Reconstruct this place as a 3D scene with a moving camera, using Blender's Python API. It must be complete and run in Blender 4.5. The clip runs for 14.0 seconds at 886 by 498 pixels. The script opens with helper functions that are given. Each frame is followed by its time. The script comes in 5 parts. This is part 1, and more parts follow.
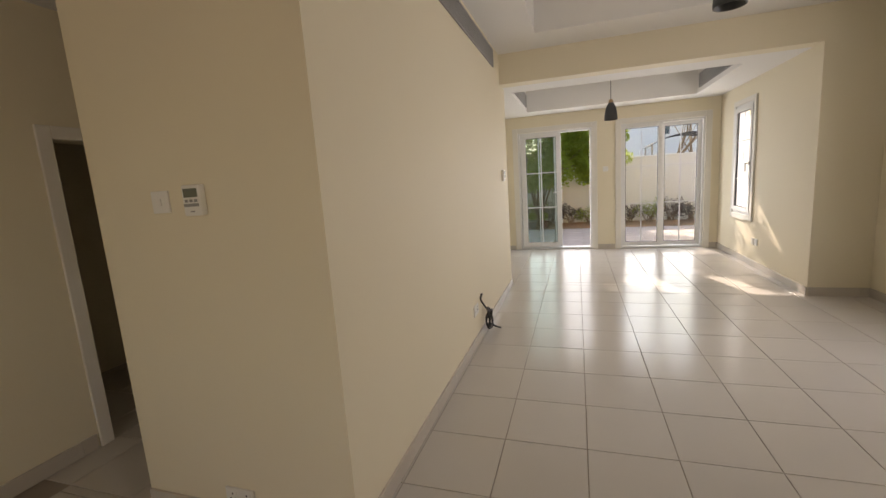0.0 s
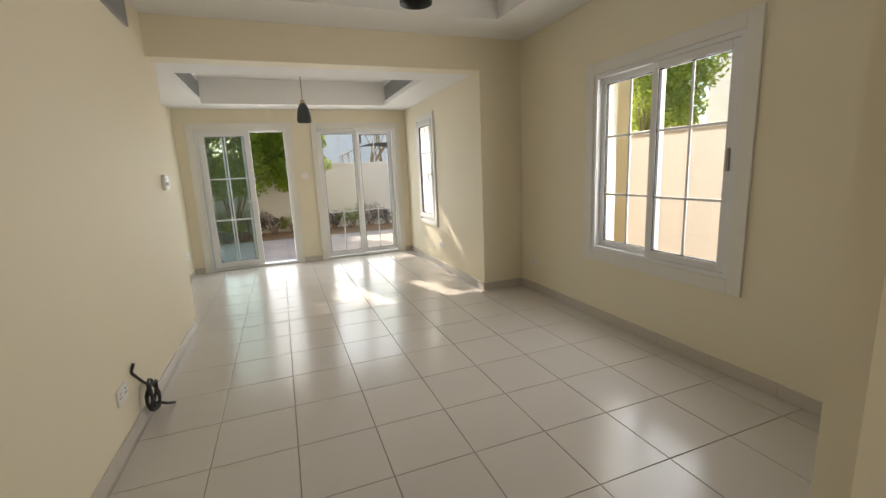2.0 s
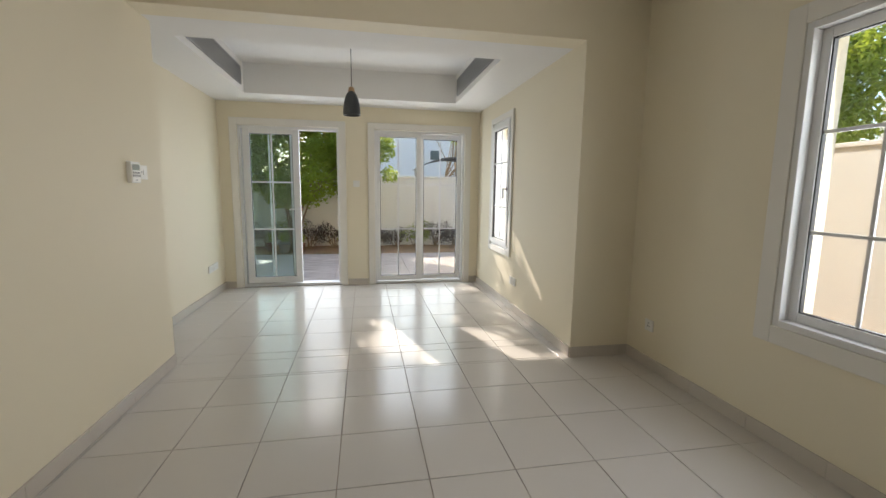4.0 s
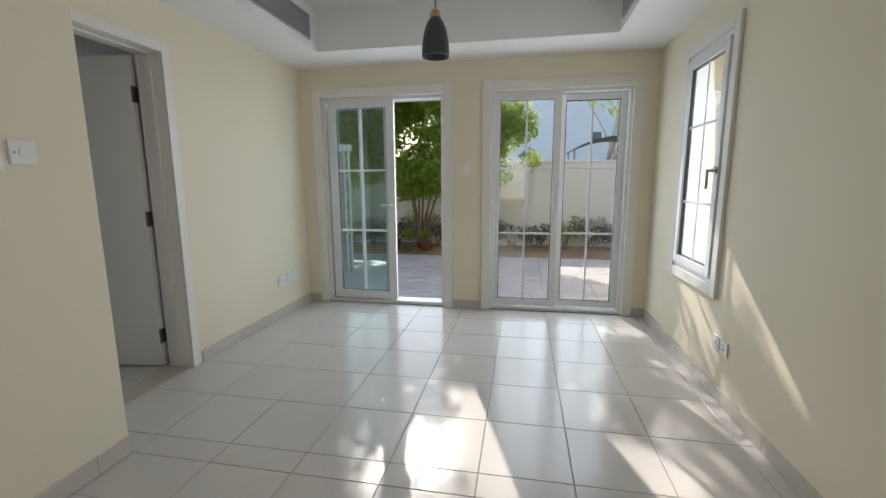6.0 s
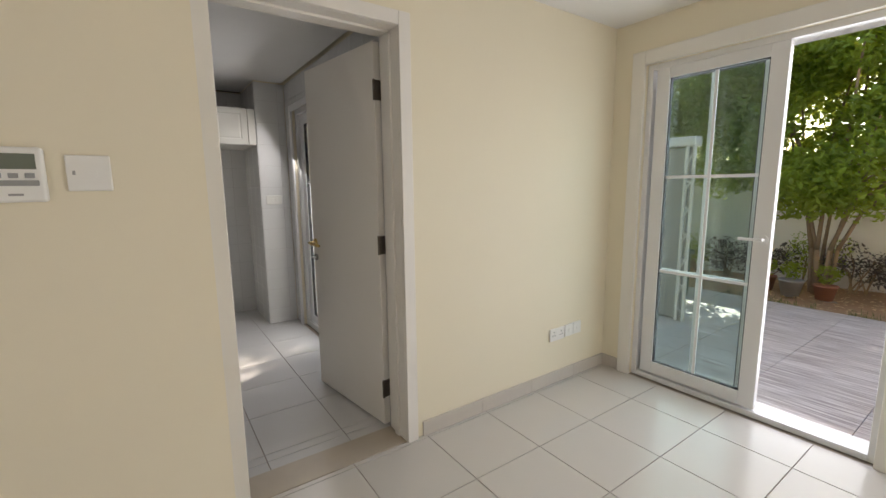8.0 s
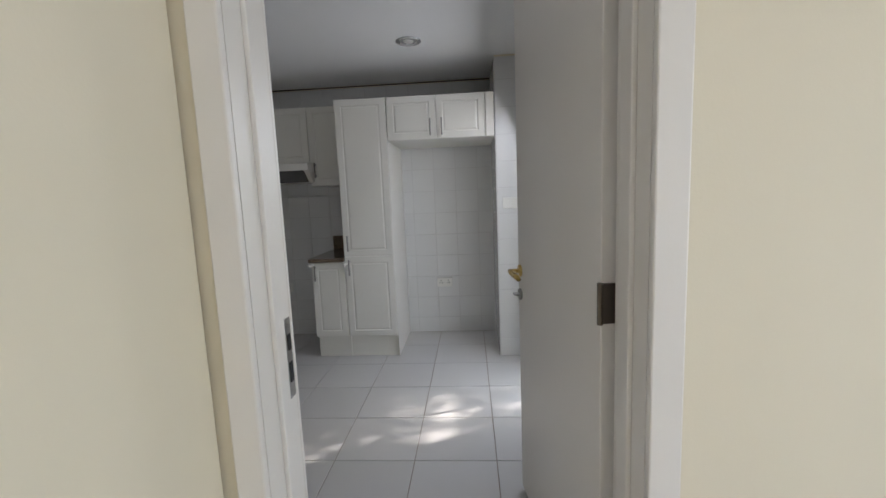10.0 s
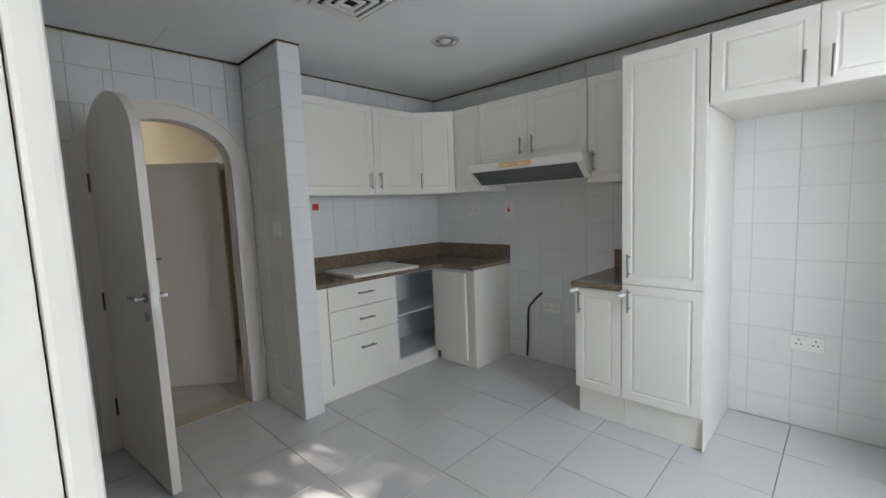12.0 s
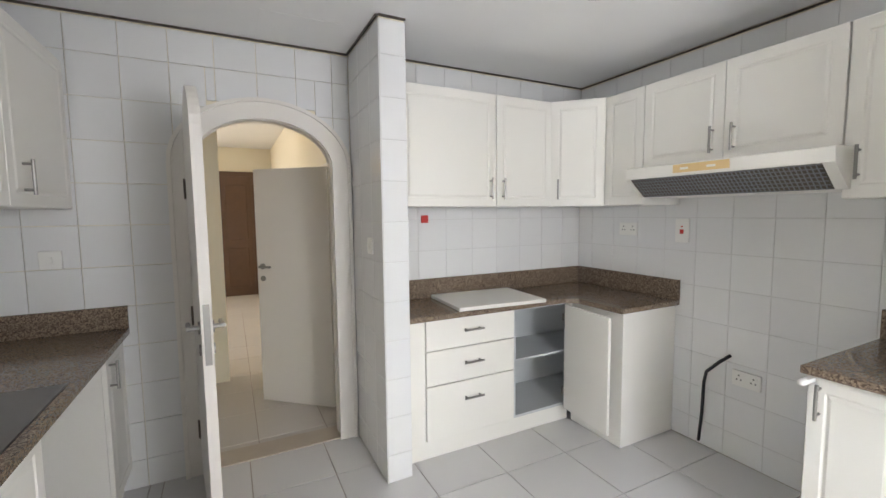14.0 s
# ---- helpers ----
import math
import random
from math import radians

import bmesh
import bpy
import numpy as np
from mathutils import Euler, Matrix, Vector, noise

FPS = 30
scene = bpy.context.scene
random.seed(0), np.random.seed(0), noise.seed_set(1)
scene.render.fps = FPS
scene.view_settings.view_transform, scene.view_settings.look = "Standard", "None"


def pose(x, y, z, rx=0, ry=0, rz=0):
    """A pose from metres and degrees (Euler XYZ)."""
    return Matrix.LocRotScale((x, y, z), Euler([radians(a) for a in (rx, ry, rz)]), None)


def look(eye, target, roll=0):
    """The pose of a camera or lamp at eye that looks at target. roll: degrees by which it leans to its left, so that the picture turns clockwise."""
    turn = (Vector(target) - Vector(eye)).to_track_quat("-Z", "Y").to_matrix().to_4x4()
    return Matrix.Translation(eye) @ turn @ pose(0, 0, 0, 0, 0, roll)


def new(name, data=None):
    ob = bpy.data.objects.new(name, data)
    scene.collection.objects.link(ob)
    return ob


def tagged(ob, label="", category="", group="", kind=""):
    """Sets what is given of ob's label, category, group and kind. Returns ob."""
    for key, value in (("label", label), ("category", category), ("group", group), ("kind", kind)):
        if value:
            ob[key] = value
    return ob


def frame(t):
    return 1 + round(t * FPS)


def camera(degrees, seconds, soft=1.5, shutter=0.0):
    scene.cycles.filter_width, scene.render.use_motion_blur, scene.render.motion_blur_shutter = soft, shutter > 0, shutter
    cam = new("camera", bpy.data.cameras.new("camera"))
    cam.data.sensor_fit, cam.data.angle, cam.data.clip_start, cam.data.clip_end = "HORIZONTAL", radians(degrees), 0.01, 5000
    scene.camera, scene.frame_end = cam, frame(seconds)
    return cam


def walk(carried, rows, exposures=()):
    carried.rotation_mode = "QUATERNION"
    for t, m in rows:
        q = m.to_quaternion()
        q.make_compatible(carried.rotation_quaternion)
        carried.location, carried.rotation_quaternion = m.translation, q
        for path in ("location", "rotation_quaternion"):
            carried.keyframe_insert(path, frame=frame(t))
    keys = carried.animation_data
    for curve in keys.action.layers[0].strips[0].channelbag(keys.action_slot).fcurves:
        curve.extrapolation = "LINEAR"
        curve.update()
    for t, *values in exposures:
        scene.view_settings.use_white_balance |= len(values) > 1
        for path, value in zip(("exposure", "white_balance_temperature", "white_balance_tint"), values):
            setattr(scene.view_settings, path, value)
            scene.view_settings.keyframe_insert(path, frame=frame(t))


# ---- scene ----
cam = camera(92.9, 14.0)
PATH = [
    (0, (0.584, -0.134, 1.398), (-0.026, 1.744, 1.08), -3.9),
    (0.5, (0.555, 0.031, 1.425), (0.318, 1.985, 1.085), -4.7),
    (1, (0.542, 0.216, 1.433), (0.645, 2.179, 1.065), -4.5),
    (1.5, (0.622, 0.4, 1.434), (1.02, 2.325, 1.063), -3.4),
    (2, (0.672, 0.609, 1.423), (1.363, 2.449, 1.05), -2.6),
    (4.5, (1.318, 2.329, 1.311), (1.546, 4.299, 1.051), 1.2),
    (5, (1.449, 2.797, 1.333), (1.536, 4.774, 1.04), 0.9),
    (5.5, (1.571, 3.217, 1.304), (1.474, 5.19, 0.994), 0.2),
    (6, (1.617, 3.664, 1.307), (1.254, 5.605, 0.988), -0.3),
    (6.5, (1.604, 4.056, 1.325), (0.934, 5.914, 1.011), -0.7),
    (7, (1.491, 4.451, 1.381), (0.45, 6.13, 1.07), -0.7),
    (7.5, (1.36, 4.812, 1.372), (0.007, 6.254, 1.074), -0.8),
    (8, (1.182, 5.087, 1.379), (-0.441, 6.217, 1.082), -0.6),
    (8.5, (1.01, 5.36, 1.385), (-0.79, 6.165, 1.078), -1.1),
    (10.8, (-0.338, 5.827, 1.322), (-2.227, 5.216, 1.087), -2.6),
    (11, (-0.438, 5.82, 1.332), (-2.287, 5.094, 1.096), -2.7),
    (11.5, (-0.66, 5.738, 1.342), (-2.365, 4.715, 1.128), -2.8),
    (12, (-0.831, 5.66, 1.354), (-2.261, 4.276, 1.15), -2.4),
    (12.5, (-0.979, 5.584, 1.372), (-2.143, 3.969, 1.18), -1.7),
    (13, (-1.106, 5.479, 1.369), (-1.929, 3.667, 1.166), -1.6),
    (13.5, (-1.171, 5.33, 1.371), (-1.947, 3.494, 1.207), -1.2),
    (14, (-1.379, 5.186, 1.422), (-2.278, 3.407, 1.253), -0.6),
]
walk(cam, [(t, look(e, a, r)) for t, e, a, r in PATH],
     exposures=[(0, 1.65, 7400, 21), (1, 1.5, 7400, 20), (2, 1.6, 7200, 15), (4.5, 1.4, 6600, 14), (5.5, 1.28, 6350, 14), (6.5, 1.2, 6150, 13), (7.5, 1.52, 7150, 18), (8.5, 1.62, 6750, 17),
                (11, 2.05, 6200, 16), (12, 2.7, 6150, 14), (13, 3.5, 6300, 14), (14, 3.7, 6500, 16)])

# ---- world, sun, daylight in the openings, added entry fill ----
SUN_DIR = Vector((0.995, -3.17, -2.14)).normalized()      # the way the sunlight travels
world = bpy.data.worlds.new("sky")
scene.world = world
world.use_nodes = True
wn = world.node_tree.nodes
sky = wn.new("ShaderNodeTexSky")
sky.sky_type = "NISHITA"
sky.sun_disc = False
sky.sun_elevation = math.asin(-SUN_DIR.z)
sky.sun_rotation = math.atan2(-SUN_DIR.x, -SUN_DIR.y)
wn["Background"].inputs["Strength"].default_value = 0.15
world.node_tree.links.new(sky.outputs[0], wn["Background"].inputs["Color"])

sun = new("sun", bpy.data.lights.new("sun", "SUN"))
sun.data.energy, sun.data.angle, sun.data.color = 2.5, radians(0.55), (1.0, 0.93, 0.82)
sun.matrix_world = look((0, 0, 8), Vector((0, 0, 8)) + SUN_DIR)


def window_light(name, centre, towards, w, h, watts, color=(0.93, 0.97, 1.0)):
    """Daylight of the sky in a window's opening, or added fill at the entry."""
    lamp = new(name, bpy.data.lights.new(name, "AREA"))
    lamp.data.shape, lamp.data.size, lamp.data.size_y = "RECTANGLE", w, h
    lamp.data.energy, lamp.data.color = watts, color
    lamp.matrix_world = look(centre, Vector(centre) + Vector(towards))
    return lamp


window_light("daylight_patio_1", (0.2, 8.12, 1.1), (0, -1, -0.15), 1.2, 2.0, 8.2, (0.84, 0.93, 1.0))
window_light("daylight_patio_2", (1.95, 8.12, 1.1), (0, -1, -0.15), 1.2, 2.0, 8.2, (0.84, 0.93, 1.0))
window_light("daylight_dining_east", (3.02, 6.78, 1.4), (-1, 0, -0.1), 0.7, 1.5, 3.2)
window_light("daylight_living_east", (3.56, 3.08, 1.4), (-1, 0, -0.1), 1.2, 1.45, 9.6)
window_light("daylight_kitchen", (-2.5, 6.52, 1.15), (0, -1, -0.5), 1.1, 1.9, 6.0)
# Warm fill lamp added behind the walk to brighten the near rooms.
window_light("added_fill_entry", (1.0, -3.12, 1.4), (0, 1, 0), 1.6, 1.5, 6.6, (1.0, 0.9, 0.72))

# ---- materials ----
def material(name, color, rough=0.5, metal=0.0, var=0.06, scale=3.0, grain=120.0, bump=0.05, spec=0.5, island=0.0, rand=0.0):
    """A painted or solid surface with slow stains, fine grain and relief."""
    m = bpy.data.materials.new(name)
    m.use_nodes = True
    n, l = m.node_tree.nodes, m.node_tree.links
    b = n["Principled BSDF"]
    tc = n.new("ShaderNodeNewGeometry")
    big = n.new("ShaderNodeTexNoise")
    big.inputs["Scale"].default_value, big.inputs["Detail"].default_value = scale, 5
    fine = n.new("ShaderNodeTexNoise")
    fine.inputs["Scale"].default_value, fine.inputs["Detail"].default_value = grain, 3
    l.new(tc.outputs["Position"], big.inputs["Vector"])
    l.new(tc.outputs["Position"], fine.inputs["Vector"])
    mix = n.new("ShaderNodeMixRGB")
    mix.inputs[1].default_value = (*[max(0, c * (1 - var)) for c in color], 1)
    mix.inputs[2].default_value = (*[min(1, c * (1 + var)) for c in color], 1)
    l.new(big.outputs["Fac"], mix.inputs[0])
    col = mix.outputs[0]
    if rand or island:
        hsv = n.new("ShaderNodeHueSaturation")
        mul = n.new("ShaderNodeMath")
        mul.operation = "MULTIPLY_ADD"
        k = rand or island
        mul.inputs[1].default_value, mul.inputs[2].default_value = 2 * k, 1 - k
        if rand:
            info = n.new("ShaderNodeObjectInfo")
            l.new(info.outputs["Random"], mul.inputs[0])
        else:
            geo = n.new("ShaderNodeNewGeometry")
            l.new(geo.outputs["Random Per Island"], mul.inputs[0])
        l.new(mul.outputs[0], hsv.inputs["Value"])
        l.new(col, hsv.inputs["Color"])
        col = hsv.outputs[0]
    l.new(col, b.inputs["Base Color"])
    rr = n.new("ShaderNodeMapRange")
    rr.inputs["To Min"].default_value, rr.inputs["To Max"].default_value = max(0.02, rough * 0.8), min(1, rough * 1.2)
    l.new(big.outputs["Fac"], rr.inputs["Value"])
    l.new(rr.outputs[0], b.inputs["Roughness"])
    b.inputs["Metallic"].default_value = metal
    b.inputs["Specular IOR Level"].default_value = spec
    if bump:
        bp = n.new("ShaderNodeBump")
        bp.inputs["Strength"].default_value, bp.inputs["Distance"].default_value = bump, 0.004
        l.new(fine.outputs["Fac"], bp.inputs["Height"])
        l.new(bp.outputs[0], b.inputs["Normal"])
    return m


def glass_material(name, tint=(0.96, 0.98, 0.97)):
    m = bpy.data.materials.new(name)
    m.use_nodes = True
    n, l = m.node_tree.nodes, m.node_tree.links
    n.remove(n["Principled BSDF"])
    tr, gl, mx, lw_ = n.new("ShaderNodeBsdfTransparent"), n.new("ShaderNodeBsdfGlossy"), n.new("ShaderNodeMixShader"), n.new("ShaderNodeLayerWeight")
    pw, fr = n.new("ShaderNodeMath"), n.new("ShaderNodeMath")
    tr.inputs["Color"].default_value = (*tint, 1)
    gl.inputs["Roughness"].default_value = 0.01
    lw_.inputs["Blend"].default_value = 0.5
    pw.operation, fr.operation = "POWER", "MULTIPLY_ADD"
    pw.inputs[1].default_value, fr.inputs[1].default_value, fr.inputs[2].default_value = 5, 0.9, 0.04
    l.new(lw_.outputs["Facing"], pw.inputs[0])
    l.new(pw.outputs[0], fr.inputs[0])
    l.new(fr.outputs[0], mx.inputs[0])
    l.new(tr.outputs[0], mx.inputs[1])
    l.new(gl.outputs[0], mx.inputs[2])
    l.new(mx.outputs[0], n["Material Output"].inputs["Surface"])
    return m


def granite(name):
    m = material(name, (0.16, 0.11, 0.075), 0.14, var=0.2, scale=9, grain=400, bump=0.01)
    n, l = m.node_tree.nodes, m.node_tree.links
    b = n["Principled BSDF"]
    old = b.inputs["Base Color"].links[0].from_socket
    vo = n.new("ShaderNodeTexVoronoi")
    vo.inputs["Scale"].default_value = 190
    tc = n.new("ShaderNodeTexCoord")
    l.new(tc.outputs["Object"], vo.inputs["Vector"])
    ramp = n.new("ShaderNodeValToRGB")
    ramp.color_ramp.elements[0].color, ramp.color_ramp.elements[1].color = (0.05, 0.035, 0.03, 1), (0.40, 0.31, 0.22, 1)
    ramp.color_ramp.elements[0].position, ramp.color_ramp.elements[1].position = 0.25, 0.8
    l.new(vo.outputs["Color"], ramp.inputs[0])
    mx = n.new("ShaderNodeMixRGB")
    mx.inputs[0].default_value = 0.62
    l.new(old, mx.inputs[1])
    l.new(ramp.outputs[0], mx.inputs[2])
    l.new(mx.outputs[0], b.inputs["Base Color"])
    return m


def deck_wood(name):
    m = material(name, (0.78, 0.73, 0.70), 0.55, var=0.08, scale=2, grain=90, bump=0.12, rand=0.05)
    n, l = m.node_tree.nodes, m.node_tree.links
    b = n["Principled BSDF"]
    old = b.inputs["Base Color"].links[0].from_socket
    tc, mp, nz = n.new("ShaderNodeNewGeometry"), n.new("ShaderNodeMapping"), n.new("ShaderNodeTexNoise")
    mp.inputs["Scale"].default_value = (1.3, 30, 1)
    nz.inputs["Scale"].default_value, nz.inputs["Detail"].default_value = 2.0, 6
    l.new(tc.outputs["Position"], mp.inputs[0])
    l.new(mp.outputs[0], nz.inputs["Vector"])
    ramp = n.new("ShaderNodeValToRGB")
    ramp.color_ramp.elements[0].color, ramp.color_ramp.elements[1].color = (0.52, 0.45, 0.43, 1), (1.0, 0.98, 0.97, 1)
    ramp.color_ramp.elements[0].position, ramp.color_ramp.elements[1].position = 0.38, 0.62
    l.new(nz.outputs["Fac"], ramp.inputs[0])
    mx = n.new("ShaderNodeMixRGB")
    mx.blend_type = "MULTIPLY"
    mx.inputs[0].default_value = 1
    l.new(old, mx.inputs[1])
    l.new(ramp.outputs[0], mx.inputs[2])
    l.new(mx.outputs[0], b.inputs["Base Color"])
    return m


def leaf_mat(name, color, through_color):
    """A leaf: a waxy face that lets some light through."""
    m = material(name, color, 0.45, var=0.25, scale=2, grain=60, bump=0.05, island=0.45)
    n, l = m.node_tree.nodes, m.node_tree.links
    tl, mx = n.new("ShaderNodeBsdfTranslucent"), n.new("ShaderNodeMixShader")
    tl.inputs["Color"].default_value = (*through_color, 1)
    mx.inputs[0].default_value = 0.5
    l.new(n["Principled BSDF"].outputs[0], mx.inputs[1])
    l.new(tl.outputs[0], mx.inputs[2])
    l.new(mx.outputs[0], n["Material Output"].inputs["Surface"])
    return m


def soil_mat(name):
    m = material(name, (0.42, 0.25, 0.14), 0.95, var=0.35, scale=1.3, grain=60, bump=0.8)
    return m


CREAM = material("cream_wall_paint", (0.80, 0.73, 0.57), 0.62, var=0.025, scale=1.2, grain=160, bump=0.05, spec=0.3)
WHITE = material("white_ceiling_paint", (0.82, 0.81, 0.79), 0.75, var=0.02, scale=1.5, grain=150, bump=0.04, spec=0.25)
KCEIL = material("kitchen_ceiling_paint", (0.82, 0.82, 0.81), 0.7, var=0.05, scale=2.2, grain=110, bump=0.06, spec=0.3)
EXTERIOR = material("yellow_exterior_render", (0.68, 0.51, 0.25), 0.85, var=0.06, scale=2, grain=70, bump=0.25)
GARDENWALL = material("garden_wall_render", (0.86, 0.82, 0.75), 0.9, var=0.08, scale=1.2, grain=70, bump=0.25)
FLOORTILE = material("glazed_floor_tile", (0.60, 0.565, 0.525), 0.2, var=0.03, scale=2.2, grain=35, bump=0.012, rand=0.02)
KFLOORTILE = material("kitchen_floor_tile", (0.62, 0.61, 0.60), 0.2, var=0.03, scale=2.2, grain=35, bump=0.012, rand=0.02)
GROUT = material("tile_grout", (0.34, 0.29, 0.24), 0.9, var=0.15, scale=6, grain=200, bump=0.1)
SKIRT = material("skirting_tile", (0.58, 0.53, 0.47), 0.22, var=0.05, scale=3, grain=50, bump=0.02, rand=0.03)
WALLTILE = material("white_wall_tile", (0.76, 0.76, 0.75), 0.10, var=0.02, scale=2, grain=40, bump=0.01, rand=0.02)
WALLGROUT = material("white_tile_grout", (0.63, 0.62, 0.60), 0.85, var=0.1, scale=5, grain=150)
UPVC = material("white_upvc", (0.74, 0.74, 0.74), 0.32, var=0.02, scale=4, grain=80, bump=0.01)
JOINERY = material("white_gloss_paint", (0.79, 0.755, 0.70), 0.38, var=0.03, scale=2, grain=90, bump=0.03)
CABINET = material("ivory_cabinet_foil", (0.80, 0.78, 0.72), 0.36, var=0.02, scale=2.5, grain=140, bump=0.02)
CARCASS = material("grey_carcass_melamine", (0.55, 0.57, 0.57), 0.5, var=0.04, scale=3)
GRANITE = granite("brown_granite")
STEEL = material("brushed_steel", (0.32, 0.31, 0.29), 0.33, 1.0, var=0.08, scale=8, grain=300, bump=0.03)
# Darker copy of the sink steel; the bowls' dark reflections are in its colour.
BOWLSTEEL = material("shaded_bowl_steel", (0.15, 0.135, 0.12), 0.45, 1.0, var=0.15, scale=6, grain=300, bump=0.03)
TRIM = material("window_trim_paint", (0.76, 0.735, 0.68), 0.45, var=0.03, scale=3, grain=100, bump=0.03)
SINKSTEEL = material("sink_steel", (0.30, 0.29, 0.28), 0.42, 1.0, var=0.12, scale=6, grain=300, bump=0.03)
CHROME = material("chrome", (0.75, 0.75, 0.76), 0.08, 1.0, var=0.03, scale=8, bump=0)
BRASS = material("worn_brass", (0.62, 0.45, 0.17), 0.28, 1.0, var=0.15, scale=30, grain=200, bump=0.02)
DARKMETAL = material("dark_bronze", (0.13, 0.11, 0.09), 0.4, 0.8, var=0.1)
GREYLAMP = material("charcoal_lamp_shade", (0.045, 0.05, 0.055), 0.45, var=0.08)
WOOD = material("pale_wood", (0.42, 0.26, 0.13), 0.5, var=0.2, scale=30)
BLACK = material("black_rubber", (0.02, 0.02, 0.022), 0.5, var=0.1)
PLASTIC = material("white_plastic", (0.80, 0.79, 0.75), 0.35, var=0.02, bump=0.01)
GREYPLASTIC = material("grey_plastic", (0.30, 0.30, 0.29), 0.45, var=0.04)
LCD = material("grey_green_display", (0.16, 0.18, 0.14), 0.2, var=0.05)
RED = material("red_plastic", (0.55, 0.04, 0.03), 0.4)
TAPE = material("yellowed_label", (0.72, 0.52, 0.25), 0.6, var=0.1, scale=12)
GRILLE = material("grey_grille_metal", (0.22, 0.23, 0.24), 0.45, 0.3, var=0.05)
ACGRILLE = material("ac_grille_paint", (0.34, 0.34, 0.34), 0.5, var=0.04)
# Near-black colour that stands in for shade inside holes and voids.
VOIDSHADE = material("painted_void_shade", (0.03, 0.03, 0.03), 0.9)
THRESH = material("beige_marble_threshold", (0.46, 0.39, 0.31), 0.3, var=0.12, scale=7, grain=60, bump=0.02)
BROWN = material("dark_brown_wood", (0.10, 0.05, 0.025), 0.45, var=0.25, scale=12)
GLASS = glass_material("window_glass")
GREENGLASS = glass_material("tinted_double_glass", (0.84, 0.90, 0.89))
DECK = deck_wood("wood_look_deck_tile")
SOIL = soil_mat("dry_garden_soil")
GRASS = material("grass_blades", (0.10, 0.15, 0.04), 0.8, var=0.3, scale=5, island=0.3)
LEAF = leaf_mat("tree_leaf", (0.14, 0.22, 0.035), (0.60, 0.68, 0.09))
DRYLEAF = material("dry_leaf", (0.62, 0.44, 0.25), 0.8, var=0.3, scale=5, island=0.4)
SHRUB = material("purple_shrub_leaf", (0.085, 0.065, 0.055), 0.6, var=0.3, scale=4, island=0.4)
BARK = material("pale_bark", (0.30, 0.21, 0.13), 0.9, var=0.3, scale=10, grain=80, bump=0.6)
CLAY = material("clay_pot", (0.30, 0.13, 0.08), 0.8, var=0.2)
GREYPOT = material("grey_pot", (0.28, 0.28, 0.27), 0.7, var=0.15)
HOUSEWALL = material("pale_house_render", (0.74, 0.75, 0.76), 0.9, var=0.05)
WHITEHOUSE = material("white_house_render", (0.80, 0.78, 0.74), 0.9, var=0.05)
WINDOWDARK = material("far_window_glass", (0.05, 0.07, 0.09), 0.1)
CANVAS = material("dark_canvas", (0.06, 0.06, 0.065), 0.8)
ROADMAT = material("sandy_ground", (0.36, 0.29, 0.22), 0.95, var=0.15, scale=0.5, grain=20)
PINK = material("pink_blossom", (0.6, 0.06, 0.2), 0.6)

# ---- builders ----
WORLD_OF = {}


def thing(name, loc=(0, 0, 0), label="", category="", group="", kind="", turn=0.0):
    """An empty at a thing's base."""
    ob = new(name)
    ob.empty_display_size = 0.1
    ob.matrix_basis = pose(*loc, 0, 0, turn)
    WORLD_OF[ob] = ob.matrix_basis.copy()
    return tagged(ob, label, category, group, kind)


def part(name, bm, mat, parent=None, label="", smooth=False, local=False):
    """Link a bmesh as one mesh; its points are given in the world, or in the parent's own space if local."""
    if parent is not None and not local:
        bm.transform(WORLD_OF[parent].inverted())
    me = bpy.data.meshes.new(name)
    bm.to_mesh(me)
    bm.free()
    me.materials.append(mat)
    if smooth:
        for p in me.polygons:
            p.use_smooth = True
    ob = new(name, me)
    if parent is not None:
        ob.parent = parent
        WORLD_OF[ob] = WORLD_OF[parent].copy()
    else:
        WORLD_OF[ob] = Matrix()
    if label:
        ob["label"] = label
    return ob


def box(bm, x0, x1, y0, y1, z0, z1, bevel=0.0):
    c = [(min(a, b), max(a, b)) for a, b in ((x0, x1), (y0, y1), (z0, z1))]
    m = Matrix.LocRotScale([(a + b) / 2 for a, b in c], None, [b - a for a, b in c])
    made = bmesh.ops.create_cube(bm, size=1, matrix=m)
    if bevel:
        edges = list({e for v in made["verts"] for e in v.link_edges})
        bmesh.ops.bevel(bm, geom=edges, offset=bevel, segments=2, affect="EDGES", profile=0.5)
    return bm


def boxm(*a, **k):
    return box(bmesh.new(), *a, **k)


def rod(bm, a, b, r, seg=10, r2=None):
    a, b = Vector(a), Vector(b)
    q = (b - a).to_track_quat("Z", "Y").to_matrix().to_4x4()
    bmesh.ops.create_cone(bm, cap_ends=True, segments=seg, radius1=r, radius2=r if r2 is None else r2, depth=(b - a).length,
                          matrix=Matrix.Translation((a + b) / 2) @ q)
    return bm


def lathe(bm, profile, seg=28, centre=(0, 0, 0)):
    rings = []
    for r, z in profile:
        rings.append([bm.verts.new((centre[0] + r * math.cos(2 * math.pi * i / seg), centre[1] + r * math.sin(2 * math.pi * i / seg), centre[2] + z)) for i in range(seg)])
    for a, b in zip(rings, rings[1:]):
        for i in range(seg):
            bm.faces.new((a[i], a[(i + 1) % seg], b[(i + 1) % seg], b[i]))
    return bm


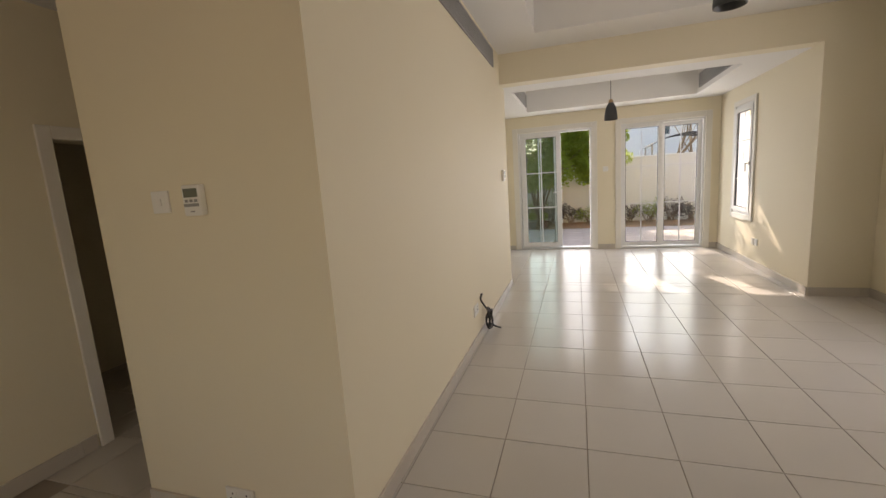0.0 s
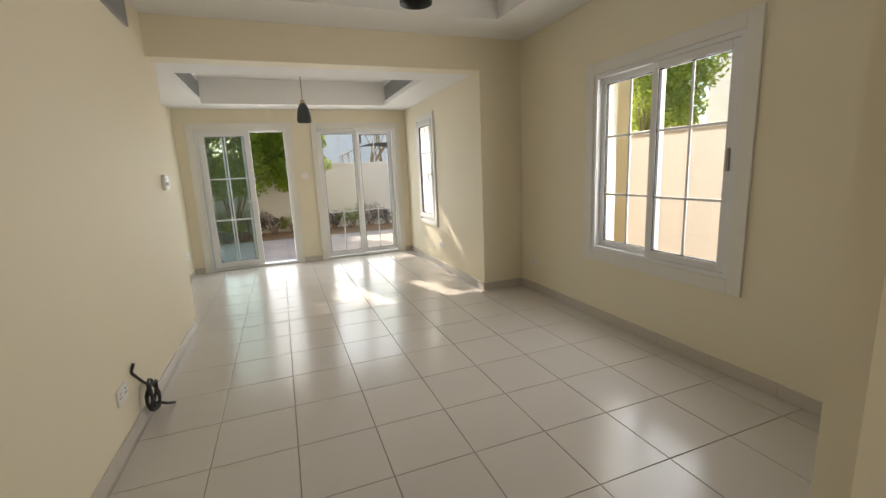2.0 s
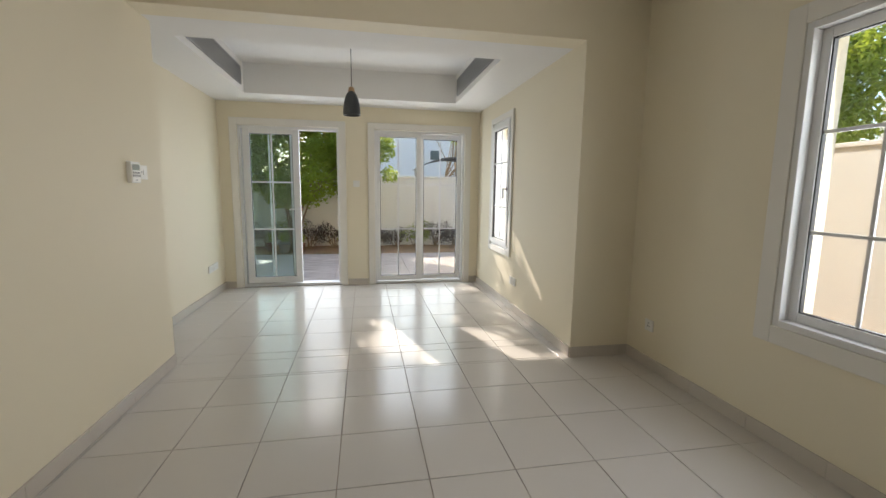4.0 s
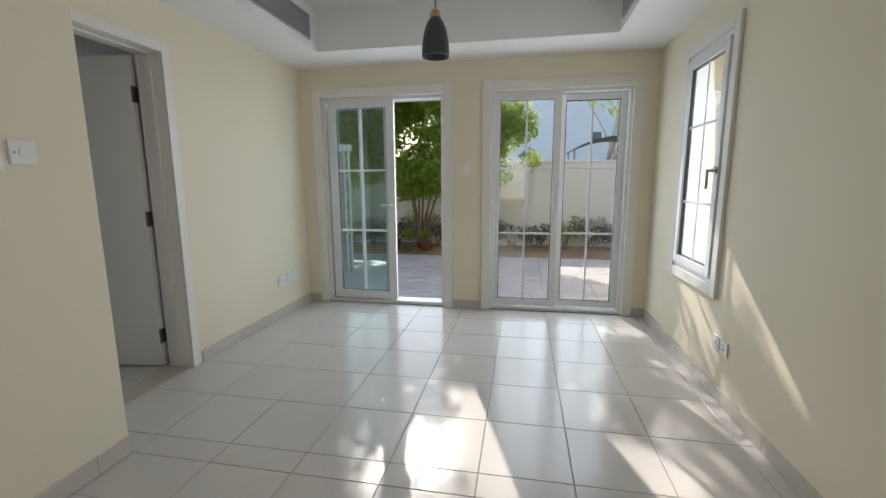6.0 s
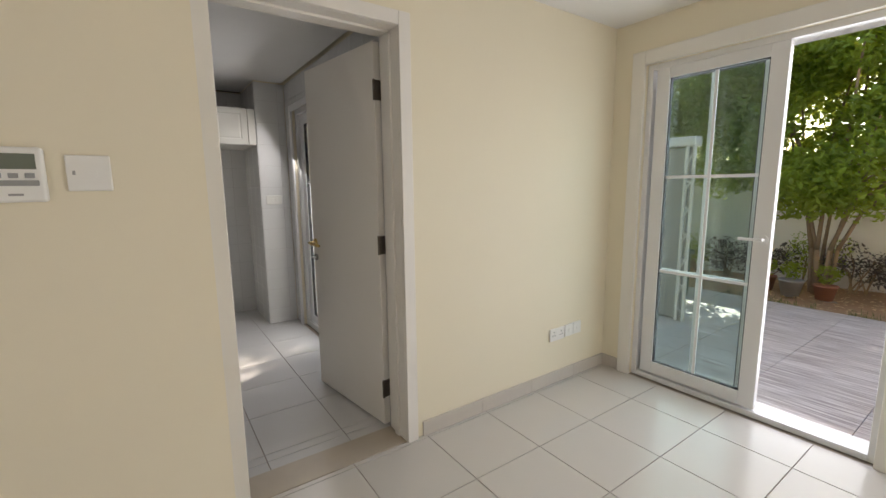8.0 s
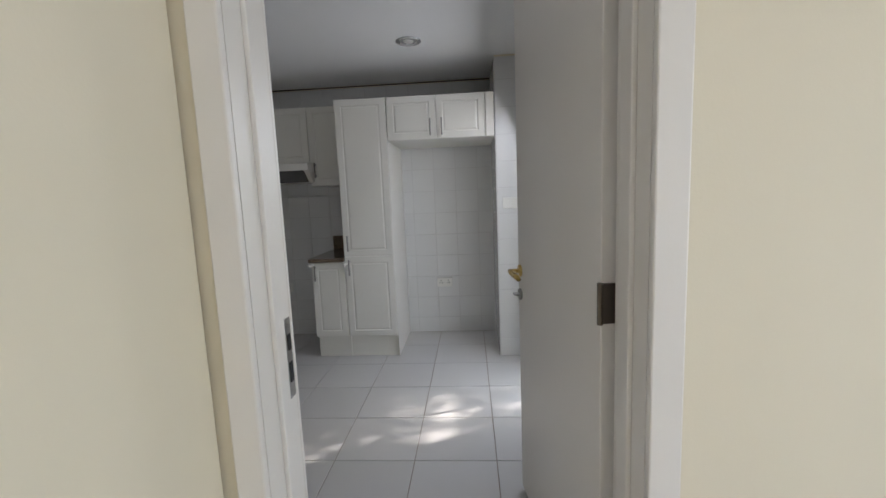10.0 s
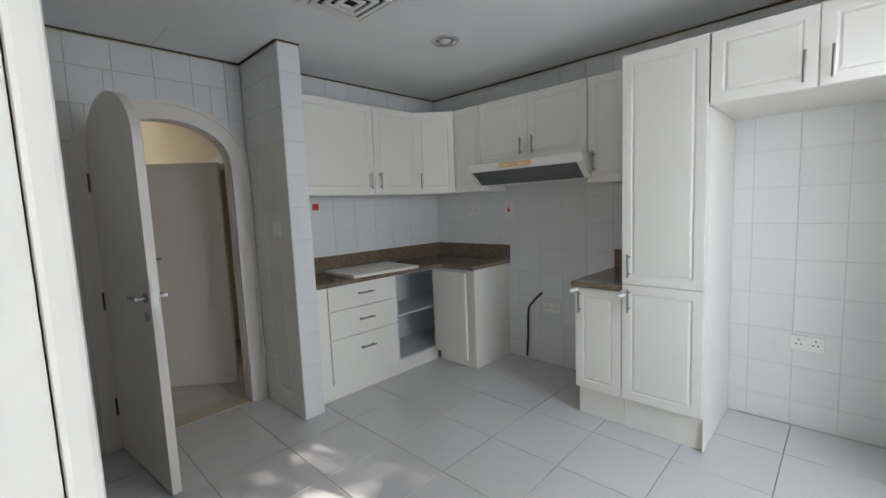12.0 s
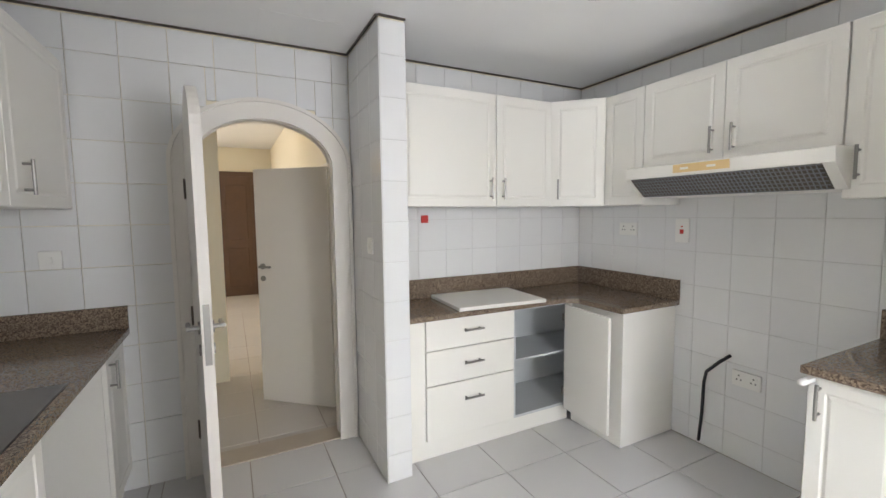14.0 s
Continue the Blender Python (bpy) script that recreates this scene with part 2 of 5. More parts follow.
def tube(name, points, r, mat, parent=None, label=""):
    """A bent cable or pipe, as a mesh swept along points."""
    bm = bmesh.new()
    pts = [Vector(p) for p in points]
    rings = []
    for i, p in enumerate(pts):
        d = (pts[min(i + 1, len(pts) - 1)] - pts[max(i - 1, 0)]).normalized()
        q = d.to_track_quat("Z", "Y").to_matrix()
        rings.append([bm.verts.new(p + q @ Vector((r * math.cos(k * math.pi / 4), r * math.sin(k * math.pi / 4), 0))) for k in range(8)])
    for a, b in zip(rings, rings[1:]):
        for k in range(8):
            bm.faces.new((a[k], a[(k + 1) % 8], b[(k + 1) % 8], b[k]))
    bm.faces.new(rings[0][::-1])
    bm.faces.new(rings[-1])
    return part(name, bm, mat, parent, label, smooth=True)


def wall(name, axis, c0, c1, u0, u1, z0, z1, mat, holes=(), label="cream painted plaster wall"):
    """A wall that lies between c0 and c1 across axis, along u; holes (u0, u1, z0, z1) go through it."""
    us = sorted({u0, u1, *[h[0] for h in holes], *[h[1] for h in holes]})
    bm = bmesh.new()
    for a, b in zip(us, us[1:]):
        mid, zs = (a + b) / 2, [(z0, z1)]
        for h in holes:
            if h[0] < mid < h[1]:
                zs = [(p, q) for s, e in zs for p, q in ((s, min(e, h[2])), (max(s, h[3]), e)) if q - p > 1e-4]
        for p, q in zs:
            box(bm, *((c0, c1, a, b) if axis == "x" else (a, b, c0, c1)), p, q)
    bmesh.ops.remove_doubles(bm, verts=bm.verts, dist=1e-5)
    return tagged(part(name, bm, mat), label, "wall", kind="structure")


TILE_MESHES = {}


def tile_mesh(w, h, d, mat, name, bev=0.002):
    """One tile, w by h, proud by d along its own z, edges eased; alike tiles share it."""
    key = (round(w, 3), round(h, 3), d, mat.name)
    if key not in TILE_MESHES:
        bm = boxm(-w / 2, w / 2, -h / 2, h / 2, 0, d)
        top = [f for f in bm.faces if f.normal.z > 0.9]
        bmesh.ops.inset_region(bm, faces=top, thickness=bev, depth=0)
        for v in bm.verts:
            if v.co.z > d * 0.9 and (abs(v.co.x) > w / 2 - bev * 0.5 or abs(v.co.y) > h / 2 - bev * 0.5):
                v.co.z -= bev * 0.5
        me = bpy.data.meshes.new(name)
        bm.to_mesh(me)
        bm.free()
        me.materials.append(mat)
        TILE_MESHES[key] = me
    return TILE_MESHES[key]


def cuts(a, b, origin, pitch):
    k = math.ceil((a - origin) / pitch - 1e-6)
    xs = [a]
    while origin + k * pitch < b - 1e-6:
        if origin + k * pitch > a + 1e-6:
            xs.append(origin + k * pitch)
        k += 1
    return xs + [b]


def tiles(parent, frame_m, rects, ou, ov, pu, pv, gap, d, mat, name="tile", holes=()):
    """Tiles on a plane: frame_m maps (u, v, 0) to the world. rects (u0, u1, v0, v1) are laid on one grid; holes are left free."""
    inv = WORLD_OF[parent].inverted()
    for u0, u1, v0, v1 in rects:
        for a, b in zip(*(lambda s: (s, s[1:]))(cuts(u0, u1, ou, pu))):
            for c, e in zip(*(lambda s: (s, s[1:]))(cuts(v0, v1, ov, pv))):
                if b - a < 0.012 or e - c < 0.012:
                    continue
                pieces = [(a, b, c, e)]
                for h in holes:
                    nxt = []
                    for p in pieces:
                        if h[0] >= p[1] or h[1] <= p[0] or h[2] >= p[3] or h[3] <= p[2]:
                            nxt.append(p)
                            continue
                        if h[0] > p[0]: nxt.append((p[0], h[0], p[2], p[3]))
                        if h[1] < p[1]: nxt.append((h[1], p[1], p[2], p[3]))
                        m0, m1 = max(p[0], h[0]), min(p[1], h[1])
                        if h[2] > p[2]: nxt.append((m0, m1, p[2], h[2]))
                        if h[3] < p[3]: nxt.append((m0, m1, h[3], p[3]))
                    pieces = nxt
                for p in pieces:
                    w, h2 = p[1] - p[0] - gap, p[3] - p[2] - gap
                    if w < 0.008 or h2 < 0.008:
                        continue
                    ob = new(name, tile_mesh(w, h2, d, mat, name))
                    ob.parent = parent
                    tilt = pose(0, 0, 0, random.uniform(-0.06, 0.06), random.uniform(-0.06, 0.06), 0)
                    ob.matrix_basis = inv @ frame_m @ Matrix.Translation(((p[0] + p[1]) / 2, (p[2] + p[3]) / 2, 0)) @ tilt


# ---- plan ----
XL, XW, XE, XA = -0.245, -0.672, 2.795, 3.303          # living west, dining west, dining east, living east
YN, YP, YS = 7.87, 4.917, 1.11                        # patio wall, beam and pier, partition
KX, KE, KS, KN = -3.888, -0.39, 2.58, 6.28            # kitchen west, east, south, north
ZL, ZD, ZK = 2.768, 2.44, 2.38                        # ceilings: living, dining, kitchen
HX = -2.10                                            # corridor's west wall

# floor slab under all the rooms, with the grout showing between the tiles
floor = tagged(part("floor", boxm(-4.2, 3.6, -3.3, 8.1, -0.2, -0.006), GROUT), "beige glazed tile floor with darker grout joints", "floor", kind="structure")

# walls
wall("wall_north", "y", YN, 8.1, XW - 0.3, XE + 0.25, 0, 3.3, CREAM, [(-0.445, 0.845, 0, 2.15), (1.31, 2.59, 0, 2.15)])
wall("wall_dining_west", "x", -0.84, XW, 5.165, YN, 0, 3.3, CREAM, [(5.315, 6.145, 0, 2.145)])
wall("wall_living_west", "x", KE, XL, 1.21, 5.165, 0, 3.3, CREAM)
wall("wall_corner_return", "y", 5.165, 5.235, -0.66, XL, 0, 3.3, CREAM)
wall("wall_dining_east", "x", XE, XE + 0.25, YP + 0.2, YN, 0, 3.3, CREAM, [(6.47, 7.14, 0.66, 2.16)])
wall("wall_pier", "y", YP, YP + 0.2, XE, XA + 0.25, 0, 3.3, CREAM)
wall("wall_beam", "y", YP, YP + 0.2, XL, XE, ZD, 3.3, CREAM, label="cream painted beam over the opening")
wall("wall_living_east", "x", XA, XA + 0.25, 1.2, YP, 0, 3.3, CREAM, [(2.42, 3.70, 0.64, 2.15)])
wall("wall_partition_west", "y", YS, 1.21, -1.32, XL + 0.006, 0, 3.3, CREAM)
wall("wall_partition_east", "y", YS, 1.19, 1.91, XA + 0.25, 0, 3.3, CREAM)
wall("wall_corridor_east", "x", -1.18, -1.06, 1.21, 2.42, 0, 3.3, CREAM)
wall("wall_corridor_west", "x", HX - 0.15, HX, -3.1, 2.42, 0, 3.3, CREAM, [(1.46, 2.16, 0, 1.76)])
wall("wall_entry_south", "y", -3.3, -3.1, HX - 0.15, XA + 0.25, 0, 3.3, CREAM, [(0.2, 1.8, 0.65, 2.15)])
wall("wall_entry_east", "x", XA, XA + 0.25, -3.1, YS, 0, 3.3, CREAM)
wall("wall_kitchen_south", "y", 2.42, KS, KX - 0.2, KE + 0.001, 0, 2.6, CREAM, [(-1.975, -1.185, 0, 1.985)], "wall behind white glazed tiles")
wall("wall_kitchen_south_step", "y", KS, 2.652, KX, -2.205, 0, 2.6, CREAM, label="wall behind white glazed tiles")
wall("wall_kitchen_west", "x", KX - 0.2, KX - 0.008, 2.42, KN + 0.2, 0, 2.6, CREAM, label="wall behind white glazed tiles")
wall("wall_kitchen_north", "y", KN + 0.008, KN + 0.2, KX, -0.84, 0, 2.6, CREAM, [(-3.02, -2.1, 0, 2.10)], "wall behind white glazed tiles")
wall("wall_kitchen_stub", "y", 6.008, KN + 0.008, KX, -3.238, 0, 2.6, CREAM, label="short wall beside the fridge recess")
wall("wall_kitchen_column", "x", -2.197, -2.068, KS, 3.157, 0, 2.6, CREAM, label="narrow tiled wall stub beside the arched door")
wall("wall_store", "x", HX - 1.3, HX - 1.15, 0.9, 2.42, 0, 3.3, CREAM)
wall("wall_store_south", "y", 0.75, 0.9, HX - 1.3, HX - 0.15, 0, 3.3, CREAM)

# ceilings
def tray_ceiling(name, x0, x1, y0, y1, z, tx0, tx1, ty0, ty1, rise, label):
    bm = bmesh.new()
    for a in ((x0, x1, y0, ty0), (x0, x1, ty1, y1), (x0, tx0, ty0, ty1), (tx1, x1, ty0, ty1)):
        box(bm, *a, z, z + rise)
    box(bm, x0, x1, y0, y1, z + rise, z + rise + 0.1)
    bmesh.ops.remove_doubles(bm, verts=bm.verts, dist=1e-5)
    return tagged(part(name, bm, WHITE), label, "ceiling", kind="structure")


tray_ceiling("ceiling_living", XL, XA, 1.19, YP, ZL, 0.21, 2.745, 1.55, 4.38, 0.30, "white living room ceiling with a recessed tray")
tray_ceiling("ceiling_dining", XW, XE, YP + 0.2, YN, ZD, -0.2, 2.33, 5.5, 7.35, 0.34, "white dining room ceiling with a recessed tray")
tagged(part("ceiling_entry", boxm(HX, XA, -3.1, 1.19, 2.6, 2.75), WHITE), "plain white ceiling", "ceiling", kind="structure")
tagged(part("ceiling_corridor", boxm(HX, -1.18, 1.19, 2.42, 2.45, 2.6), WHITE), "plain white corridor ceiling", "ceiling", kind="structure")
tagged(part("ceiling_store", boxm(HX - 1.3, HX - 0.15, 0.75, 2.42, 2.45, 2.6), WHITE), "plain white ceiling", "ceiling", kind="structure")
tagged(part("ceiling_kitchen", boxm(KX + 0.022, -0.862, KS + 0.022, KN - 0.022, ZK, ZK + 0.02), KCEIL), "grey-white kitchen ceiling with a shadow gap at the walls", "ceiling", kind="structure")
tagged(part("ceiling_kitchen_east", boxm(-0.862, KE - 0.022, KS + 0.022, 5.19, ZK, ZK + 0.02), KCEIL), "grey-white kitchen ceiling", "ceiling", kind="structure")
# Slab coloured near-black so that the gap round the ceiling reads as shade.
tagged(part("ceiling_kitchen_slab", boxm(KX - 0.2, KE, 2.42, KN + 0.2, 2.6, 2.7), VOIDSHADE), "slab above the kitchen ceiling, coloured dark for the gap's shade", "ceiling", kind="structure")
# Added dark strips draw the shadow line where ceiling meets tiles.
for nm, b in (("trim_ceiling_west", (KX, KX + 0.012, KS, KN)), ("trim_ceiling_south_step", (KX + 0.012, -2.205, 2.66, 2.672)), ("trim_ceiling_column", (-2.06, -2.048, 2.588, 3.168)),
              ("trim_ceiling_column_end", (-2.2, -2.06, 3.166, 3.178)), ("trim_ceiling_south", (-2.048, KE - 0.01, 2.588, 2.6))):
    tagged(part(nm, boxm(*b, 2.372, 2.3795), DARKMETAL), "thin dark strip standing in for the shadow line under the kitchen ceiling", "trim", kind="structure")
tagged(part("roof", boxm(-4.3, 3.7, -3.4, 8.2, 3.3, 3.45), WHITEHOUSE), "flat roof slab", "roof", kind="structure")


# ---- trims, doors and windows ----
def casing(name, axis, c0, c1, u0, u1, z0, z1, w, mat, sill=False, label="white painted casing"):
    """A frame round an opening u0..u1, z0..z1, of width w, between c0 and c1."""
    bm = bmesh.new()
    rects = [(u0 - w, u0, z0, z1 + w), (u1, u1 + w, z0, z1 + w), (u0, u1, z1, z1 + w)]
    if sill:
        rects = [(u0 - w, u0, z0 - w, z1 + w), (u1, u1 + w, z0 - w, z1 + w), (u0, u1, z1, z1 + w), (u0, u1, z0 - w, z0)]
    for a, b, p, q in rects:
        box(bm, *((c0, c1, a, b) if axis == "x" else (a, b, c0, c1)), p, q, bevel=0.004)
    return tagged(part(name, bm, mat), label, "trim", kind="structure")


def sash(parent, name, axis, c, u0, u1, z0, z1, fr, depth=0.04, rows=(), cols=1, glass=None, bottom=None):
    """A glazed leaf with its frame, bars and pane; c is the middle of its thickness."""
    bm = bmesh.new()
    fb = bottom or fr
    def put(b, a, e, p, q, d, bev=0.004):
        box(b, *((c - d, c + d, a, e) if axis == "x" else (a, e, c - d, c + d)), p, q, bevel=bev)
    put(bm, u0, u0 + fr, z0, z1, depth / 2)
    put(bm, u1 - fr, u1, z0, z1, depth / 2)
    put(bm, u0 + fr, u1 - fr, z1 - fr, z1, depth / 2)
    put(bm, u0 + fr, u1 - fr, z0, z0 + fb, depth / 2)
    leaf = part(name, bm, UPVC, parent)
    pane = bmesh.new()
    put(pane, u0 + fr, u1 - fr, z0 + fb, z1 - fr, 0.003, 0)
    p = part("pane", pane, glass or GLASS, leaf)
    p.visible_shadow = False
    gas = bmesh.new()
    for b in ((u0 + fr, u0 + fr + 0.006, z0 + fb, z1 - fr), (u1 - fr - 0.006, u1 - fr, z0 + fb, z1 - fr), (u0 + fr, u1 - fr, z1 - fr - 0.006, z1 - fr), (u0 + fr, u1 - fr, z0 + fb, z0 + fb + 0.006)):
        put(gas, *b, 0.012, 0)
    part("gasket", gas, BLACK, leaf, "black rubber gasket")
    for z in rows:
        bar = bmesh.new()
        put(bar, u0 + fr, u1 - fr, z - 0.009, z + 0.009, 0.006, 0.002)
        part("glazing_bar", bar, UPVC, leaf)
    for k in range(1, cols + 1):
        u = u0 + fr + (u1 - u0 - 2 * fr) * k / (cols + 1)
        bar = bmesh.new()
        put(bar, u - 0.009, u + 0.009, z0 + fb, z1 - fr, 0.0055, 0.002)
        part("glazing_bar", bar, UPVC, leaf)
    return leaf


def outer_frame(parent, axis, c0, c1, u0, u1, z0, z1, w, sill=True):
    bm = bmesh.new()
    for a, b, p, q in [(u0, u0 + w, z0, z1), (u1 - w, u1, z0, z1), (u0 + w, u1 - w, z1 - w, z1)] + ([(u0 + w, u1 - w, z0, z0 + w)] if sill else []):
        box(bm, *((c0, c1, a, b) if axis == "x" else (a, b, c0, c1)), p, q, bevel=0.003)
    return part("window_frame", bm, UPVC, parent)


def lever(parent, x, y, z, out, along, mat, plate=True):
    """A lever handle: out is the way it stands off, along the way the lever runs."""
    out, along = Vector(out), Vector(along)
    p = Vector((x, y, z))
    bm = bmesh.new()
    rod(bm, p, p + out * 0.045, 0.009)
    rod(bm, p + out * 0.045 - along * 0.008, p + out * 0.045 + along * 0.11, 0.0085)
    if plate:
        rod(bm, p, p + out * 0.008, 0.024, 20)
    return part("door_handle", bm, mat, parent, "lever handle", smooth=False)


# patio door 1: one leaf slid aside over the fixed one, half of it open
pd1 = thing("door_1", (0.2, YN, 0), "white upvc sliding patio door standing half open", "door", kind="structure")
outer_frame(pd1, "y", 7.90, 8.06, -0.445, 0.845, 0.0, 2.15, 0.035)
sash(pd1, "sliding_leaf", "y", 7.935, -0.39, 0.318, 0.045, 2.135, 0.085, 0.045, (0.785, 1.42), 1, GREENGLASS)
sash(pd1, "fixed_leaf", "y", 7.995, -0.41, 0.25, 0.04, 2.115, 0.06, 0.04, (0.785, 1.42), 1, GREENGLASS)
lever(pd1, 0.285, 7.912, 1.06, (0, -1, 0), (-1, 0, 0), UPVC)
pd2 = thing("door_2", (1.95, YN, 0), "white upvc sliding patio door, closed", "door", kind="structure")
outer_frame(pd2, "y", 7.90, 8.06, 1.31, 2.59, 0.0, 2.15, 0.03)
sash(pd2, "sliding_leaf", "y", 7.935, 1.32, 1.97, 0.04, 2.135, 0.07, 0.045, (0.785, 1.42), 1)
sash(pd2, "fixed_leaf", "y", 7.995, 1.95, 2.56, 0.04, 2.115, 0.06, 0.04, (0.785, 1.42), 1)
lever(pd2, 1.345, 7.912, 1.06, (0, -1, 0), (0, 0, -1), UPVC)
casing("trim_patio_1", "y", 7.848, YN, -0.44, 0.84, 0, 2.148, 0.09, TRIM)
casing("trim_patio_2", "y", 7.848, YN, 1.315, 2.585, 0, 2.148, 0.09, TRIM)

# living room window, two sliding sashes
lw = thing("window_1", (XA, 3.06, 0.64), "white upvc sliding window with glazing bars", "window", kind="structure")
outer_frame(lw, "x", 3.295, 3.42, 2.42, 3.70, 0.64, 2.15, 0.035)
sash(lw, "sliding_sash", "x", 3.325, 2.45, 3.10, 0.675, 2.115, 0.055, 0.04, (1.14, 1.63), 1)
sash(lw, "fixed_sash", "x", 3.37, 3.05, 3.67, 0.675, 2.115, 0.05, 0.04, (1.14, 1.63), 1)
part("latch", boxm(3.292, 3.305, 2.468, 2.49, 1.33, 1.47, bevel=0.004), STEEL, lw, "small metal latch")
casing("trim_living_window", "x", 3.287, XA, 2.42, 3.70, 0.64, 2.15, 0.095, TRIM, True)

# dining room window, a side-hung casement
dw = thing("window_2", (XE, 6.78, 0.66), "white upvc casement window with glazing bars", "window", kind="structure")
outer_frame(dw, "x", 2.785, 2.91, 6.47, 7.14, 0.66, 2.16, 0.035)
sash(dw, "casement", "x", 2.792, 6.49, 7.12, 0.695, 2.125, 0.06, 0.05, (1.15, 1.67), 1)
lever(dw, 2.767, 6.52, 1.36, (-1, 0, 0), (0, 0, -1), STEEL)
casing("trim_dining_window", "x", 2.773, XE, 6.47, 7.14, 0.66, 2.16, 0.07, TRIM, True)

# unseen entry window behind the walk, added as an opening for the fill lamp
ew = thing("window_3", (1.0, -3.2, 0.65), "unseen white upvc window added in the entry wall for fill light", "window", kind="structure")
outer_frame(ew, "y", -3.24, -3.16, 0.2, 1.8, 0.65, 2.15, 0.05)
sash(ew, "fixed_sash", "y", -3.2, 0.25, 1.75, 0.7, 2.1, 0.05, 0.04, (1.15, 1.62), 2)

# kitchen glazed outer door
kd = thing("door_3", (-2.56, KN, 0), "white upvc glazed outer door, closed", "door", kind="structure")
outer_frame(kd, "y", 6.31, 6.43, -3.02, -2.1, 0, 2.10, 0.05)
sash(kd, "door_leaf", "y", 6.36, -2.97, -2.15, 0.03, 2.05, 0.09, 0.045, (1.42,), 1)
casing("trim_kitchen_outer_door", "y", 6.262, KN, -3.0, -2.12, 0, 2.08, 0.06, UPVC)

# kitchen door: casing, lining, leaf hung on the north jamb and swung into the kitchen
casing("trim_kitchen_door", "x", XW, XW + 0.02, 5.335, 6.125, 0, 2.125, 0.064, JOINERY)
casing("trim_kitchen_door_inner", "x", -0.858, -0.84, 5.335, 6.125, 0, 2.125, 0.075, JOINERY)
bm = bmesh.new()
for b in ((5.315, 5.335, 0, 2.145), (6.125, 6.145, 0, 2.145), (5.335, 6.125, 2.125, 2.145)):
    box(bm, -0.839, XW - 0.001, *b)
for b in ((5.335, 5.347, 0, 2.113), (6.113, 6.125, 0, 2.113), (5.347, 6.113, 2.113, 2.125)):
    box(bm, -0.785, -0.74, *b, bevel=0.003)
tagged(part("trim_kitchen_lining", bm, JOINERY), "white painted door lining with stop", "trim", kind="structure")
leaf4 = thing("door_4", (-0.88, 6.118, 0.012), "plain white flush interior door standing open", "door", kind="structure", turn=98.2)
part("leaf", boxm(-0.02, 0.02, 0, 0.78, 0, 2.10, bevel=0.003), JOINERY, leaf4, local=True)
for z in (0.22, 1.05, 1.86):
    bm = boxm(-0.021, 0.021, -0.006, -0.0005, z - 0.05, z + 0.05)
    rod(bm, (-0.024, -0.004, z - 0.052), (-0.024, -0.004, z + 0.052), 0.007)
    part("hinge", bm, DARKMETAL, leaf4, "dark bronze hinge", local=True)
for s in (-1, 1):
    bm = bmesh.new()
    rod(bm, (0.02 * s, 0.745, 1.0), (0.028 * s, 0.745, 1.0), 0.026, 20)
    rod(bm, (0.02 * s, 0.745, 1.0), (0.065 * s, 0.745, 1.0), 0.009)
    rod(bm, (0.065 * s, 0.75, 1.0), (0.065 * s, 0.69, 0.998), 0.010, 10, 0.013)
    rod(bm, (0.065 * s, 0.69, 0.998), (0.06 * s, 0.625, 0.988), 0.013, 10, 0.009)
    part("door_handle", bm, BRASS, leaf4, "worn brass lever handle", True, True)
    bm = rod(bmesh.new(), (0.02 * s, 0.745, 0.90), (0.028 * s, 0.745, 0.90), 0.024, 20)
    box(bm, 0.028 * s, 0.05 * s, 0.725, 0.765, 0.896, 0.904, bevel=0.002)
    part("thumb_turn", bm, STEEL, leaf4, "steel thumb turn", local=True)
strike = thing("strike_plate", (-0.82, 5.335, 1.0), "worn steel strike plate on the door jamb", "strike plate")
part("plate", boxm(-0.835, -0.802, 5.334, 5.337, 0.86, 1.06, bevel=0.001), STEEL, strike)
# Both holes are near-black chips on the plate, their shade in the colour.
part("latch_hole", boxm(-0.828, -0.812, 5.3365, 5.3385, 0.98, 1.02), VOIDSHADE, strike)
part("bolt_hole", boxm(-0.828, -0.812, 5.3365, 5.3385, 0.90, 0.95), VOIDSHADE, strike)
tagged(part("threshold", boxm(-0.86, XW + 0.001, 5.335, 6.125, -0.02, 0.004, bevel=0.002), THRESH), "beige marble door threshold", "threshold", kind="structure")
tagged(part("threshold_arch", boxm(-1.96, -1.20, 2.42, KS + 0.01, -0.02, 0.006, bevel=0.002), THRESH), "beige marble door threshold", "threshold", kind="structure")


# arched kitchen door: the wall's square hole is filled down to the arch
def arch_points(x0, x1, spring, top, n=20):
    """A flat arch from x1 back to x0, an ellipse's upper half."""
    cx, a = (x0 + x1) / 2, (x1 - x0) / 2
    return [(cx + a * math.cos(math.pi * i / n), spring + (top - spring) * math.sin(math.pi * i / n)) for i in range(n + 1)]


def extrude_outline(bm, pts, y0, y1):
    a = [bm.verts.new((x, y0, z)) for x, z in pts]
    b = [bm.verts.new((x, y1, z)) for x, z in pts]
    bm.faces.new(a)
    bm.faces.new(b[::-1])
    for i in range(len(pts)):
        j = (i + 1) % len(pts)
        bm.faces.new((a[j], a[i], b[i], b[j]))
    bmesh.ops.recalc_face_normals(bm, faces=bm.faces)
    return bm


AX0, AX1, SPR, ATOP = -1.975, -1.185, 1.70, 1.985
bm = bmesh.new()
arc = arch_points(AX0, AX1, SPR, ATOP)
